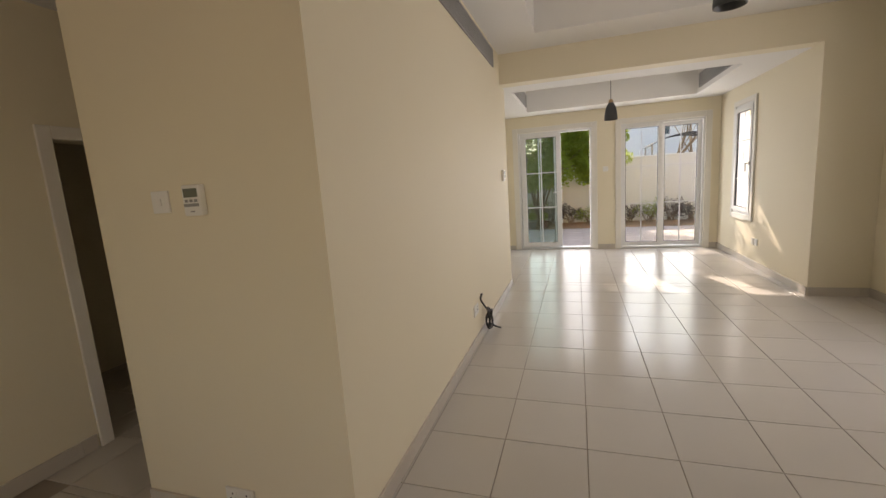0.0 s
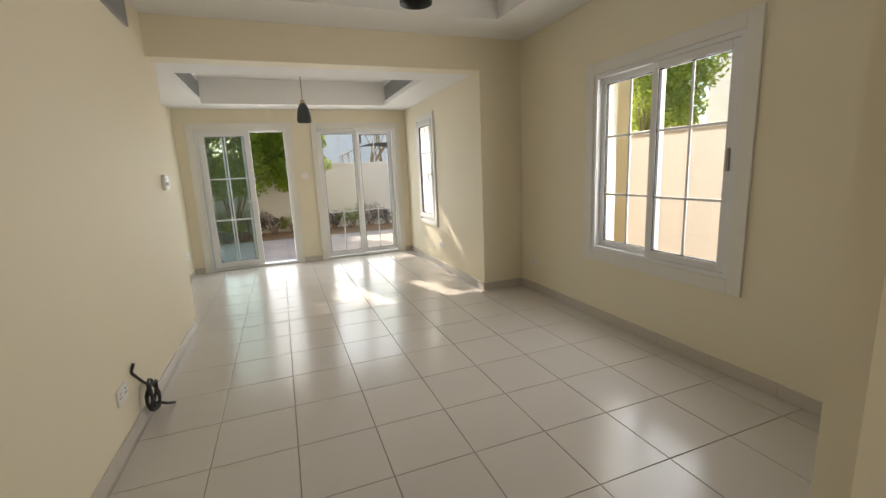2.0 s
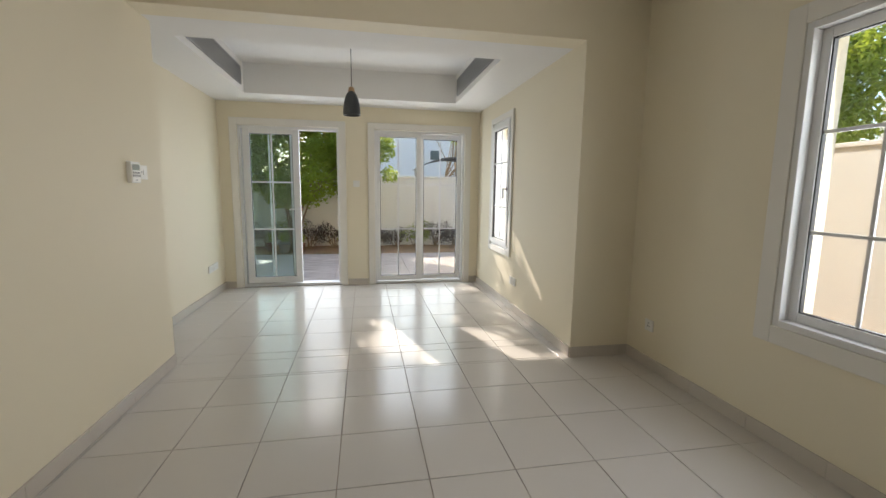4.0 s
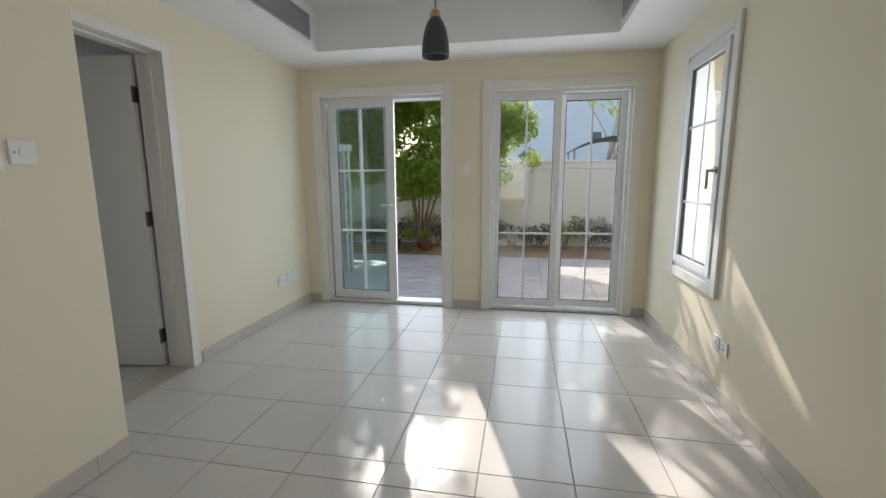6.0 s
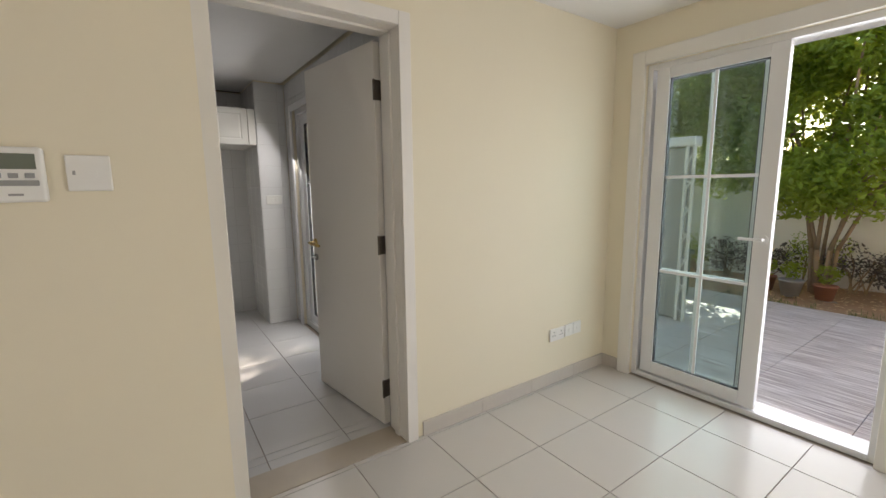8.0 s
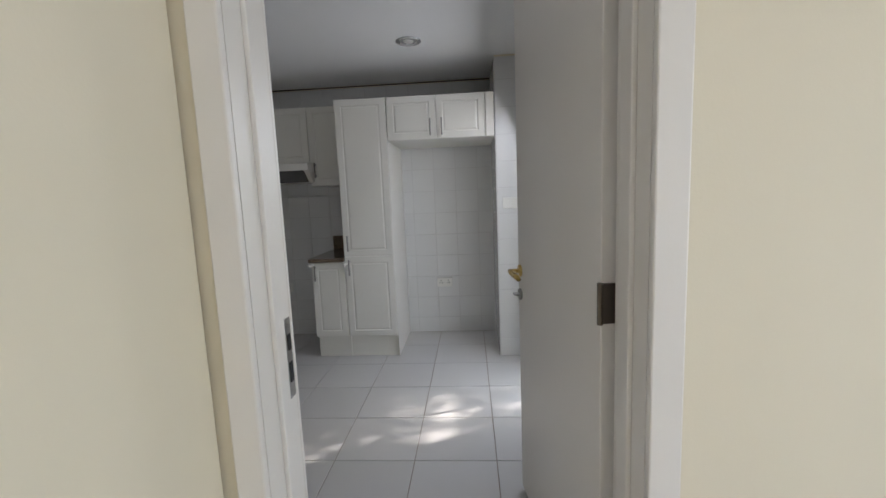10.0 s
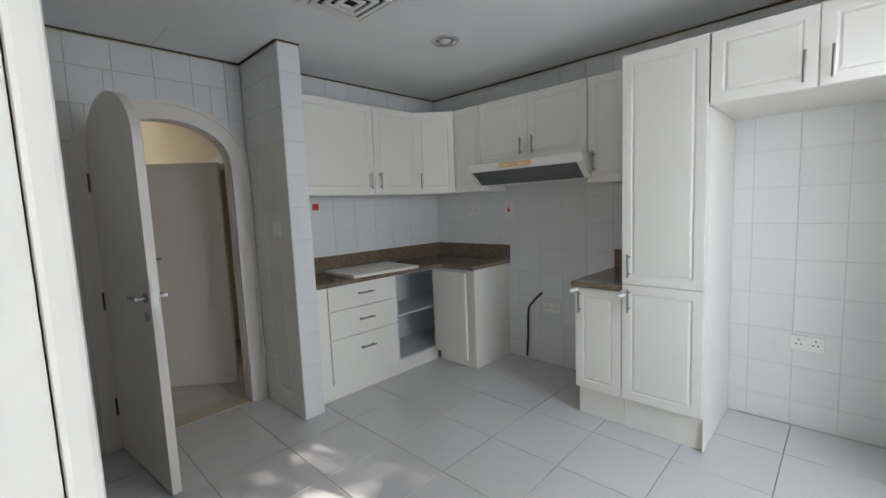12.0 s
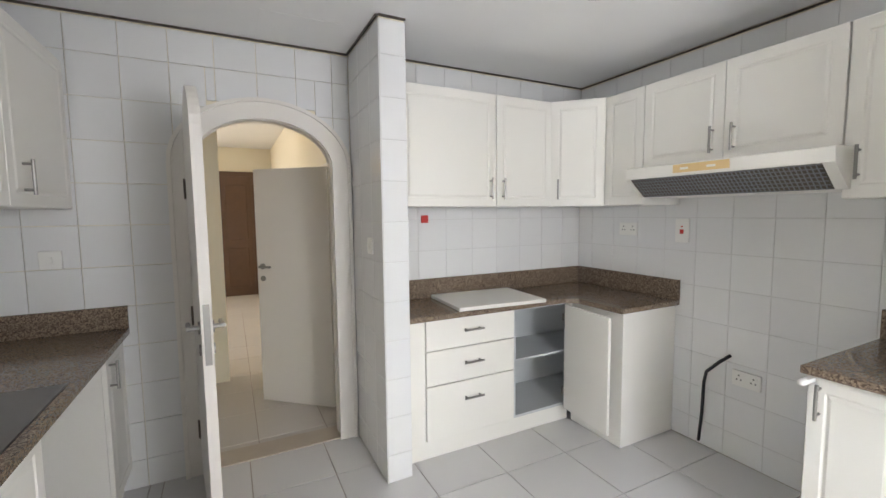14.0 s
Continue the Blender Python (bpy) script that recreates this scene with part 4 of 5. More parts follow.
# ---- ceiling fixtures of the kitchen ----
def downlight(x, y, z):
    t = thing("downlight", (x, y, z), "round recessed chrome downlight, switched off", "downlight", "kitchen downlights")
    part("ring", lathe(bmesh.new(), [(0.085, 0.0), (0.088, -0.004), (0.08, -0.009), (0.066, -0.008), (0.058, 0.0)], 32, (x, y, z)), CHROME, t, smooth=True)
    part("reflector", lathe(bmesh.new(), [(0.058, 0.0), (0.05, -0.001), (0.03, -0.003), (0.0, -0.003)], 32, (x, y, z)), GREYPLASTIC, t, smooth=True)
    bm = bmesh.new()
    bmesh.ops.create_uvsphere(bm, u_segments=16, v_segments=8, radius=0.035, matrix=Matrix.Translation((x, y, z - 0.003)) @ Matrix.Diagonal((1, 1, 0.35, 1)))
    part("bulb", bm, PLASTIC, t, smooth=True)


downlight(-2.856, 3.796, ZK)
downlight(-2.83, 5.41, ZK)
vent = thing("ceiling_vent", (-2.12, 3.85, ZK), "square white ceiling air diffuser with dark slots", "ceiling vent")
for k, h in ((0, 0.19), (1, 0.145), (2, 0.10), (3, 0.055)):
    bm = bmesh.new()
    w, c = 0.022 if k else 0.035, (-2.12, 3.85)
    zb = ZK - 0.012 - 0.003 * k
    for b in ((c[0] - h, c[0] + h, c[1] + h - w, c[1] + h), (c[0] - h, c[0] + h, c[1] - h, c[1] - h + w), (c[0] - h, c[0] - h + w, c[1] - h + w, c[1] + h - w), (c[0] + h - w, c[0] + h, c[1] - h + w, c[1] + h - w)):
        box(bm, *b, zb, zb + 0.009)
    part("frame" if k == 0 else "blade", bm, PLASTIC, vent)
# No opening here: a near-black sheet gives the shade between the blades.
part("blade_shade", boxm(-2.29, -1.95, 3.68, 4.02, ZK - 0.0025, ZK - 0.001), VOIDSHADE, vent, "near-black sheet for the shade behind the blades")
hatch = thing("access_hatch", (-1.70, 2.95, ZK), "flush square ceiling access hatch", "hatch")
part("panel", boxm(-1.93, -1.55, 2.66, 2.98, ZK - 0.003, ZK - 0.0005), KCEIL, hatch)


# ---- plates, switches and sockets ----
def plate(name, axis, c, sgn, u, z, w, h, label, cat, face="socket", group="", mat=None):
    """A wall plate on a wall at c, facing sgn along axis."""
    def bx(bm, u0, u1, z0, z1, d0, d1, bev=0.0):
        a, b = c + sgn * d0, c + sgn * d1
        return box(bm, *((a, b, u0, u1) if axis == "x" else (u0, u1, a, b)), z0, z1, bevel=bev)
    t = thing(name, (c, u, z) if axis == "x" else (u, c, z), label, cat, group)
    part("plate", bx(bmesh.new(), u - w / 2, u + w / 2, z - h / 2, z + h / 2, 0.0005, 0.011, 0.003), mat or PLASTIC, t)
    if face == "socket":
        n = max(1, round(w / h))
        for i in range(n):
            cu = u - w / 2 + w * (i + 0.5) / n
            for du, dz in ((0, 0.018), (-0.011, -0.006), (0.011, -0.006)):
                # A near-black chip on the plate for the shade in the hole.
                part("pin_hole", bx(bmesh.new(), cu + du - 0.0035, cu + du + 0.0035, z + dz - 0.004, z + dz + 0.004, 0.0112, 0.0118), VOIDSHADE, t)
            part("rocker", bx(bmesh.new(), cu + 0.014, cu + 0.022, z + 0.014, z + 0.026, 0.0108, 0.014, 0.001), PLASTIC, t)
    elif face == "switch":
        part("rocker", bx(bmesh.new(), u - 0.008, u + 0.008, z - 0.015, z + 0.015, 0.0108, 0.015, 0.002), PLASTIC, t)
    elif face == "red":
        part("rocker", bx(bmesh.new(), u - 0.012, u + 0.012, z - 0.02, z + 0.008, 0.0108, 0.015, 0.002), RED, t)
        part("indicator", bx(bmesh.new(), u - 0.006, u + 0.006, z + 0.022, z + 0.03, 0.0108, 0.0125), RED, t)
    elif face == "dimmer":
        bm = bmesh.new()
        p = Vector((c, u, z)) if axis == "x" else Vector((u, c, z))
        o = Vector((sgn, 0, 0)) if axis == "x" else Vector((0, sgn, 0))
        rod(bm, p + o * 0.0108, p + o * 0.014, 0.017, 24)
        part("rotary_knob", bm, PLASTIC, t)
        part("led_window", bx(bmesh.new(), u - w / 2 + 0.012, u - w / 2 + 0.018, z - 0.004, z + 0.006, 0.0108, 0.0122), GREYPLASTIC, t)
    elif face == "double":
        for s in (-1, 1):
            part("rocker", bx(bmesh.new(), u + s * 0.02 - 0.012, u + s * 0.02 + 0.012, z - 0.02, z + 0.02, 0.0108, 0.014, 0.002), PLASTIC, t)
    return t


def thermostat(axis, c, sgn, u, z, w=0.105, h=0.12):
    def bx(bm, u0, u1, z0, z1, d0, d1, bev=0.0):
        a, b = c + sgn * d0, c + sgn * d1
        return box(bm, *((a, b, u0, u1) if axis == "x" else (u0, u1, a, b)), z0, z1, bevel=bev)
    t = thing("thermostat", (c, u, z) if axis == "x" else (u, c, z), "white room thermostat with a grey display and buttons", "thermostat", "thermostats")
    body = part("body", bx(bmesh.new(), u - w / 2, u + w / 2, z - h / 2, z + h / 2, 0.0005, 0.03, 0.006), PLASTIC, t)
    part("display", bx(bmesh.new(), u - w * 0.38, u + w * 0.38, z + h * 0.10, z + h * 0.38, 0.03, 0.0315), LCD, t)
    for k in range(3):
        part("button", bx(bmesh.new(), u - w * 0.34 + k * w * 0.26, u - w * 0.18 + k * w * 0.26, z - h * 0.06, z + h * 0.03, 0.03, 0.033, 0.001), GREYPLASTIC, t)
    part("flap", bx(bmesh.new(), u - w * 0.4, u + w * 0.4, z - h * 0.2, z - h * 0.1, 0.03, 0.034, 0.001), GREYPLASTIC, t)
    part("logo_mark", bx(bmesh.new(), u - w * 0.12, u + w * 0.12, z - h * 0.38, z - h * 0.34, 0.03, 0.0307), GREYPLASTIC, t)


thermostat("x", XL, 1, 4.835, 1.415, 0.11, 0.13)
plate("dimmer_switch", "x", XL, 1, 4.972, 1.42, 0.09, 0.09, "square white fan speed switch on the cream wall", "switch", "dimmer")
thermostat("y", YS, -1, -0.773, 1.39, 0.085, 0.115)
plate("light_switch", "y", YS, -1, -0.951, 1.39, 0.085, 0.085, "square white light switch beside the thermostat", "switch", "switch")
plate("wall_socket", "y", YS, -1, -0.79, 0.135, 0.147, 0.087, "white double wall socket low on the partition", "socket")
plate("wall_socket", "x", XL, 1, 3.19, 0.31, 0.147, 0.087, "white double wall socket beside a loose cable", "socket")
plate("light_switch", "y", YN, -1, 1.066, 1.415, 0.087, 0.087, "white light switch between the patio doors", "switch", "switch")
plate("wall_socket", "x", XW, 1, 7.33, 0.355, 0.147, 0.087, "white double wall socket low on the wall", "socket")
plate("aerial_socket", "x", XW, 1, 7.452, 0.36, 0.085, 0.087, "white aerial socket plate low on the wall", "socket", "switch")
plate("phone_socket", "x", XW, 1, 7.54, 0.362, 0.085, 0.087, "white telephone socket plate low on the wall", "socket", "switch")
plate("wall_socket", "x", XE, -1, 6.24, 0.34, 0.087, 0.087, "white wall socket under the dining window", "socket")
plate("aerial_socket", "x", XE, -1, 6.34, 0.34, 0.087, 0.087, "white aerial plate under the dining window", "socket", "switch")
plate("wall_socket", "x", XA, -1, 4.655, 0.33, 0.087, 0.087, "white single wall socket low on the cream wall", "socket")
plate("wall_socket", "x", KX + 0.006, 1, 3.135, 1.30, 0.147, 0.087, "white double wall socket above the worktop", "socket")
plate("cooker_switch", "x", KX + 0.006, 1, 3.53, 1.30, 0.087, 0.147, "white cooker switch with a red rocker", "switch", "red")
plate("wall_socket", "x", KX + 0.006, 1, 3.93, 0.487, 0.147, 0.087, "white wall socket in the empty cooker space", "socket")
plate("wall_socket", "x", KX + 0.006, 1, 5.52, 0.50, 0.147, 0.087, "white double wall socket in the fridge recess", "socket")
plate("fused_switch", "x", -3.23, 1, 6.12, 1.257, 0.147, 0.087, "white fused switch on the tiled stub wall", "switch", "double")
plate("fused_switch", "y", 2.66, 1, -2.52, 1.385, 0.05, 0.05, "small red warning sticker on the tiles", "sticker", "none", mat=RED)
plate("light_switch", "x", -2.06, 1, 2.98, 1.25, 0.087, 0.087, "white light switch on the narrow tiled wall", "switch", "switch")
plate("light_switch", "y", KS + 0.008, 1, -0.62, 1.22, 0.087, 0.087, "white light switch above the sink worktop", "switch", "switch")

# loose cables
coil = thing("coiled_cable", (XL, 3.41, 0.31), "black cable hanging coiled from a hole in the wall", "cable")
pts = [(XL + 0.002, 3.38, 0.345), (XL + 0.02, 3.39, 0.31), (XL + 0.035, 3.42, 0.265), (XL + 0.05, 3.45, 0.23)]
for i in range(80):
    a = 1.9 + i * 0.36
    r = 0.072 + 0.012 * math.sin(i * 0.31) + 0.004 * math.sin(i * 1.7)
    pts.append((XL + 0.055 + 0.016 * math.sin(i * 0.53), 3.48 + r * math.cos(a), 0.145 + 1.15 * r * math.sin(a)))
pts += [(XL + 0.07, 3.52, 0.07), (XL + 0.10, 3.55, 0.04), (XL + 0.13, 3.60, 0.012)]
tube("cable", pts, 0.0085, BLACK, coil)
tube("cable_tail", [(XL + 0.002, 3.37, 0.345), (XL + 0.01, 3.375, 0.375), (XL + 0.018, 3.385, 0.40)], 0.009, BLACK, coil)
tie = thing("cooker_cable", (KX, 3.75, 0.4), "short black cable sticking out of the tiled wall", "cable")
tube("cable", [(KX + 0.006, 3.84, 0.60), (KX + 0.02, 3.79, 0.55), (KX + 0.025, 3.72, 0.47), (KX + 0.025, 3.708, 0.40), (KX + 0.02, 3.70, 0.2), (KX + 0.025, 3.69, 0.03)], 0.009, BLACK, tie)


# ---- air conditioning grilles ----
def ac_grille(axis, c, sgn, u0, u1, z0, z1, label, blades=9):
    t = thing("air_grille", (c, (u0 + u1) / 2, z0) if axis == "x" else ((u0 + u1) / 2, c, z0), label, "air grille", "air conditioning grilles")
    def bx(bm, a, b, p, q, d0, d1):
        e, f = c + sgn * d0, c + sgn * d1
        return box(bm, *((e, f, a, b) if axis == "x" else (a, b, e, f)), p, q)
    # The shade behind the slats is put in as a near-black sheet.
    part("backing", bx(bmesh.new(), u0, u1, z0, z1, 0.001, 0.003), VOIDSHADE, t)
    bm = bmesh.new()
    for r in ((u0, u1, z0, z0 + 0.014), (u0, u1, z1 - 0.014, z1), (u0, u0 + 0.014, z0 + 0.014, z1 - 0.014), (u1 - 0.014, u1, z0 + 0.014, z1 - 0.014)):
        bx(bm, *r, 0.001, 0.014)
    part("frame", bm, ACGRILLE, t)
    for k in range(blades):
        z = z0 + 0.02 + (z1 - z0 - 0.04) * (k + 0.5) / blades
        part("slat", bx(bmesh.new(), u0 + 0.014, u1 - 0.014, z - 0.004, z + 0.004, 0.003, 0.012), ACGRILLE, t)


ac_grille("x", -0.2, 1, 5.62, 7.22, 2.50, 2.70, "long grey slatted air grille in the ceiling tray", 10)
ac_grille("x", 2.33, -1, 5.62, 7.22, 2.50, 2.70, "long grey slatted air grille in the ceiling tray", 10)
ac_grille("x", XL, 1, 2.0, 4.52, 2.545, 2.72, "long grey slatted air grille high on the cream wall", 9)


# ---- pendant lamps ----
def pendant(x, y, z_ceiling, z_bottom):
    t = thing("pendant_lamp", (x, y, z_bottom), "charcoal bell-shaped pendant lamp with a wooden collar", "pendant lamp", "pendant lamps")
    part("canopy", lathe(bmesh.new(), [(0.0, 0), (0.055, 0), (0.055, -0.025), (0.045, -0.03), (0.0, -0.03)], 28, (x, y, z_ceiling)), GREYLAMP, t, smooth=False)
    part("cord", rod(bmesh.new(), (x, y, z_ceiling - 0.03), (x, y, z_bottom + 0.275), 0.004, 8), BLACK, t)
    part("collar", lathe(bmesh.new(), [(0.0, 0.275), (0.026, 0.275), (0.034, 0.235), (0.0, 0.235)], 24, (x, y, z_bottom)), WOOD, t, "pale wooden collar")
    prof = [(0.03, 0.235), (0.052, 0.205), (0.068, 0.165), (0.079, 0.115), (0.086, 0.06), (0.088, 0.015), (0.087, 0.0), (0.083, 0.0), (0.083, 0.05), (0.075, 0.11), (0.062, 0.165), (0.04, 0.21), (0.0, 0.225)]
    part("shade", lathe(bmesh.new(), prof, 36, (x, y, z_bottom)), GREYLAMP, t, smooth=True)
    bm = bmesh.new()
    bmesh.ops.create_uvsphere(bm, u_segments=16, v_segments=10, radius=0.032, matrix=Matrix.Translation((x, y, z_bottom + 0.09)))
    part("bulb", bm, PLASTIC, t, smooth=True)


pendant(1.055, 6.45, ZD + 0.34, 2.085)
pendant(1.46, 2.95, ZL + 0.30, 2.30)

# ---- garden ----
tagged(part("ground", boxm(-60, 60, 8.1, 90, -0.6, -0.13), ROADMAT), "dry sandy ground reaching far beyond the garden", "ground", kind="structure")
tagged(part("ground_side", boxm(3.6, 60, -60, 8.1, -0.6, -0.13), ROADMAT), "dry sandy ground beside the house", "ground", kind="structure")
tagged(part("ground_back", box(boxm(-60, -4.2, -60, 8.1, -0.6, -0.13), -4.2, 3.6, -60, -3.3, -0.6, -0.13), ROADMAT), "dry sandy ground behind the house", "ground", kind="structure")
soil = bmesh.new()
bmesh.ops.create_grid(soil, x_segments=70, y_segments=24, size=1, matrix=Matrix.Translation((0.5, 12.05, -0.10)) @ Matrix.Diagonal((6.5, 1.0, 1, 1)))
for v in soil.verts:
    v.co.z += 0.05 * noise.noise(v.co * 1.7) + 0.02 * noise.noise(v.co * 6)
tagged(part("garden_bed", soil, SOIL, smooth=True), "reddish dry garden soil strewn with dead leaves", "soil", kind="structure")
side = bmesh.new()
bmesh.ops.create_grid(side, x_segments=14, y_segments=60, size=1, matrix=Matrix.Translation((4.7, 3.0, -0.10)) @ Matrix.Diagonal((1.14, 7.5, 1, 1)))
for v in side.verts:
    v.co.z += 0.03 * noise.noise(v.co * 1.7)
tagged(part("side_bed", side, SOIL, smooth=True), "orange sandy strip beside the garden wall", "soil", kind="structure")


def garden_wall(name, x0, x1, y0, y1, z1):
    t = thing(name, ((x0 + x1) / 2, (y0 + y1) / 2, -0.2), "cream rendered garden wall with a flat coping", "garden wall", kind="structure")
    part("body", boxm(x0, x1, y0, y1, -0.2, z1 - 0.05), GARDENWALL, t)
    part("coping", boxm(x0 - 0.025, x1 + 0.025, y0 - 0.025, y1 + 0.025, z1 - 0.05, z1, bevel=0.008), GARDENWALL, t)


garden_wall("wall_garden_north", -6, 6.05, 13.0, 13.2, 1.72)
garden_wall("wall_garden_east", 5.85, 6.05, -6, 12.97, 1.85)
garden_wall("wall_garden_west", -5.2, -5.0, 8.3, 12.97, 1.72)
for nm, b in (("wall_side_living", (4.45, 4.7, 4.72, 6.2)), ("wall_side_dining", (3.9, 4.1, 7.4, 11.0))):
    tagged(part(nm, boxm(*b, -0.2, 3.3), EXTERIOR), "yellow rendered outside wall", "wall", kind="structure")


def leaf_cloud(name, blobs, count, size, mat, parent, seed, droop=0.3):
    """Many small folded leaves scattered in clumps, joined."""
    rng = random.Random(seed)
    verts, faces = [], []
    total = sum(b[3] ** 2 for b in blobs)
    for bx, by, bz, br in blobs:
        n = int(count * br ** 2 / total)
        for _ in range(n):
            d = Vector((rng.gauss(0, 1), rng.gauss(0, 1), rng.gauss(0, 1))).normalized()
            r = br * (0.55 + 0.5 * rng.random())
            p = Vector((bx, by, bz)) + d * r
            s = size * rng.uniform(0.6, 1.3)
            rot = Euler((rng.uniform(-1, 1), rng.uniform(-1, 1), rng.uniform(0, 6.28))).to_matrix()
            k = len(verts)
            for q in ((-0.5, 0, 0), (0, -0.26, -droop * 0.3), (0.55, 0, -droop * 0.2), (0, 0.26, -droop * 0.3), (0.05, 0, 0.04)):
                verts.append(p + rot @ (Vector(q) * s))
            faces += [(k, k + 1, k + 4), (k + 1, k + 2, k + 4), (k + 2, k + 3, k + 4), (k + 3, k, k + 4)]
    me = bpy.data.meshes.new(name)
    me.from_pydata([tuple(v) for v in verts], [], faces)
    me.materials.append(mat)
    ob = new(name, me)
    if parent is not None:
        me.transform(WORLD_OF[parent].inverted())
        ob.parent = parent
    WORLD_OF[ob] = Matrix()
    return ob


def limb(bm, pts, r0, r1, seg=8):
    for i in range(len(pts) - 1):
        a, b = r0 + (r1 - r0) * i / (len(pts) - 1), r0 + (r1 - r0) * (i + 1) / (len(pts) - 1)
        rod(bm, pts[i], pts[i + 1], a, seg, b)


def tree(name, x, y, stems, h, blobs, leaves, size, label, seed, mat=None, r0=0.05):
    rng = random.Random(seed)
    t = thing(name, (x, y, -0.12), label, "tree")
    bm = bmesh.new()
    for k in range(stems):
        a = 6.28 * k / stems + rng.uniform(-0.3, 0.3)
        sx, sy = math.cos(a), math.sin(a)
        b = rng.choice(blobs)
        pts = [(x + sx * 0.09, y + sy * 0.07, -0.15), (x + sx * 0.14 + rng.uniform(-0.04, 0.04), y + sy * 0.12, h * 0.25),
               (x + sx * 0.26 + rng.uniform(-0.08, 0.08), y + sy * 0.2, h * 0.5), (x + (b[0] - x) * 0.6, y + (b[1] - y) * 0.6, h * 0.75), (b[0], b[1], b[2])]
        limb(bm, pts, r0 * rng.uniform(0.7, 1.2), 0.012)
        for _ in range(2):
            c = rng.choice(blobs)
            limb(bm, [pts[2], ((pts[2][0] + c[0]) / 2, (pts[2][1] + c[1]) / 2, (pts[2][2] + c[2]) / 2 + 0.1), c[:3]], 0.02, 0.006, 6)
    part("trunk", bm, BARK, t, smooth=True)
    leaf_cloud("crown", blobs, leaves, size, mat or LEAF, t, seed + 1)
    return t


rng = random.Random(5)
blobs = []
for _ in range(60):
    a, r = rng.uniform(0, 6.28), rng.uniform(0, 1) ** 0.6
    z = rng.uniform(1.35, 3.7)
    wide = 1.45
    blobs.append((-0.35 + math.cos(a) * r * wide, 12.1 + math.sin(a) * r * 0.75, z, rng.uniform(0.25, 0.5)))
# Taller clumps added on the left to hold back sun from the dining floor.
for _ in range(44):
    blobs.append((rng.uniform(-2.7, -0.95), rng.uniform(11.7, 12.6), rng.uniform(1.9, 5.2), rng.uniform(0.28, 0.5)))
for _ in range(28):
    blobs.append((rng.uniform(0.5, 1.85), rng.uniform(11.7, 12.5), rng.uniform(1.35, 2.7), rng.uniform(0.2, 0.38)))
# Sparse high clumps added to thin the sun streak on the right.
for _ in range(10):
    blobs.append((rng.uniform(0.2, 1.7), rng.uniform(11.7, 12.4), rng.uniform(3.3, 4.8), rng.uniform(0.16, 0.27)))
tree("garden_tree", -0.45, 12.35, 8, 2.0, blobs, 62000, 0.10, "multi-stemmed green garden tree against the wall", 11, r0=0.034)
blobs2 = [(4.6 + rng.uniform(-1.6, 1.6), 17 + rng.uniform(-1, 1), rng.uniform(3.2, 5.2), rng.uniform(0.35, 0.7)) for _ in range(18)]
tree("street_tree", 4.2, 17.0, 3, 3.4, blobs2, 3800, 0.13, "tall thin-crowned tree beyond the garden wall", 21, r0=0.10)
blobs3 = [(9.2 + rng.uniform(-0.8, 0.8), 8.3 + rng.uniform(-0.8, 0.8), rng.uniform(1.6, 4.0), rng.uniform(0.3, 0.55)) for _ in range(26)]
tree("street_tree", 9.2, 8.3, 3, 2.4, blobs3, 9000, 0.13, "dense green tree beyond the side wall", 31, r0=0.09)
blobs4 = [(-7 + rng.uniform(-2.5, 2.5), 15.5 + rng.uniform(-1, 1), rng.uniform(1.6, 4.6), rng.uniform(0.5, 0.9)) for _ in range(20)]
tree("street_tree", -7.0, 15.5, 3, 2.4, blobs4, 5000, 0.15, "dense green tree beyond the garden wall", 41, r0=0.09)
# Tree added out of view to break up the sun through the kitchen door.
blobs6 = [(-4.3 + rng.uniform(-1.3, 1.0), 11.3 + rng.uniform(-0.6, 0.6), rng.uniform(1.2, 4.9), rng.uniform(0.35, 0.6)) for _ in range(44)]
blobs6 += [(-4.4 + rng.uniform(-1.2, 1.2), 11.4 + rng.uniform(-0.5, 0.5), rng.uniform(5.0, 6.5), rng.uniform(0.22, 0.38)) for _ in range(34)]
tree("garden_tree", -4.2, 11.4, 5, 2.2, blobs6, 30000, 0.11, "leafy green tree added near the wall's corner to dapple the kitchen sun", 61, r0=0.06)
blobs5 = [(13 + rng.uniform(-3, 3), 14 + rng.uniform(-2, 2), rng.uniform(1.4, 4.0), rng.uniform(0.6, 1.1)) for _ in range(20)]
tree("street_tree", 13.0, 14.0, 3, 2.4, blobs5, 5000, 0.18, "broad green tree far beyond the side wall", 51, r0=0.09)


def shrub(x, y, w, h, seed, mat, label):
    r2 = random.Random(seed)
    t = thing("shrub", (x, y, -0.1), label, "shrub", "shrubs along the wall")
    bm = bmesh.new()
    bl = []
    for _ in range(9):
        p = (x + r2.uniform(-w, w), y + r2.uniform(-0.2, 0.2), r2.uniform(0.1, h))
        limb(bm, [(x + r2.uniform(-0.1, 0.1), y, -0.1), ((x + p[0]) / 2, y, p[2] * 0.6), p], 0.012, 0.004, 5)
        bl.append((*p, r2.uniform(0.12, 0.2)))
    part("stems", bm, BARK, t)
    leaf_cloud("leaves", bl, 700, 0.05, mat, t, seed)


for k in range(12):
    shrub(-2.2 + k * 0.52, 12.65 + rng.uniform(-0.08, 0.08), 0.32, rng.uniform(0.3, 0.62), 60 + k, SHRUB if k % 3 else LEAF, "low dark shrub with purplish leaves")


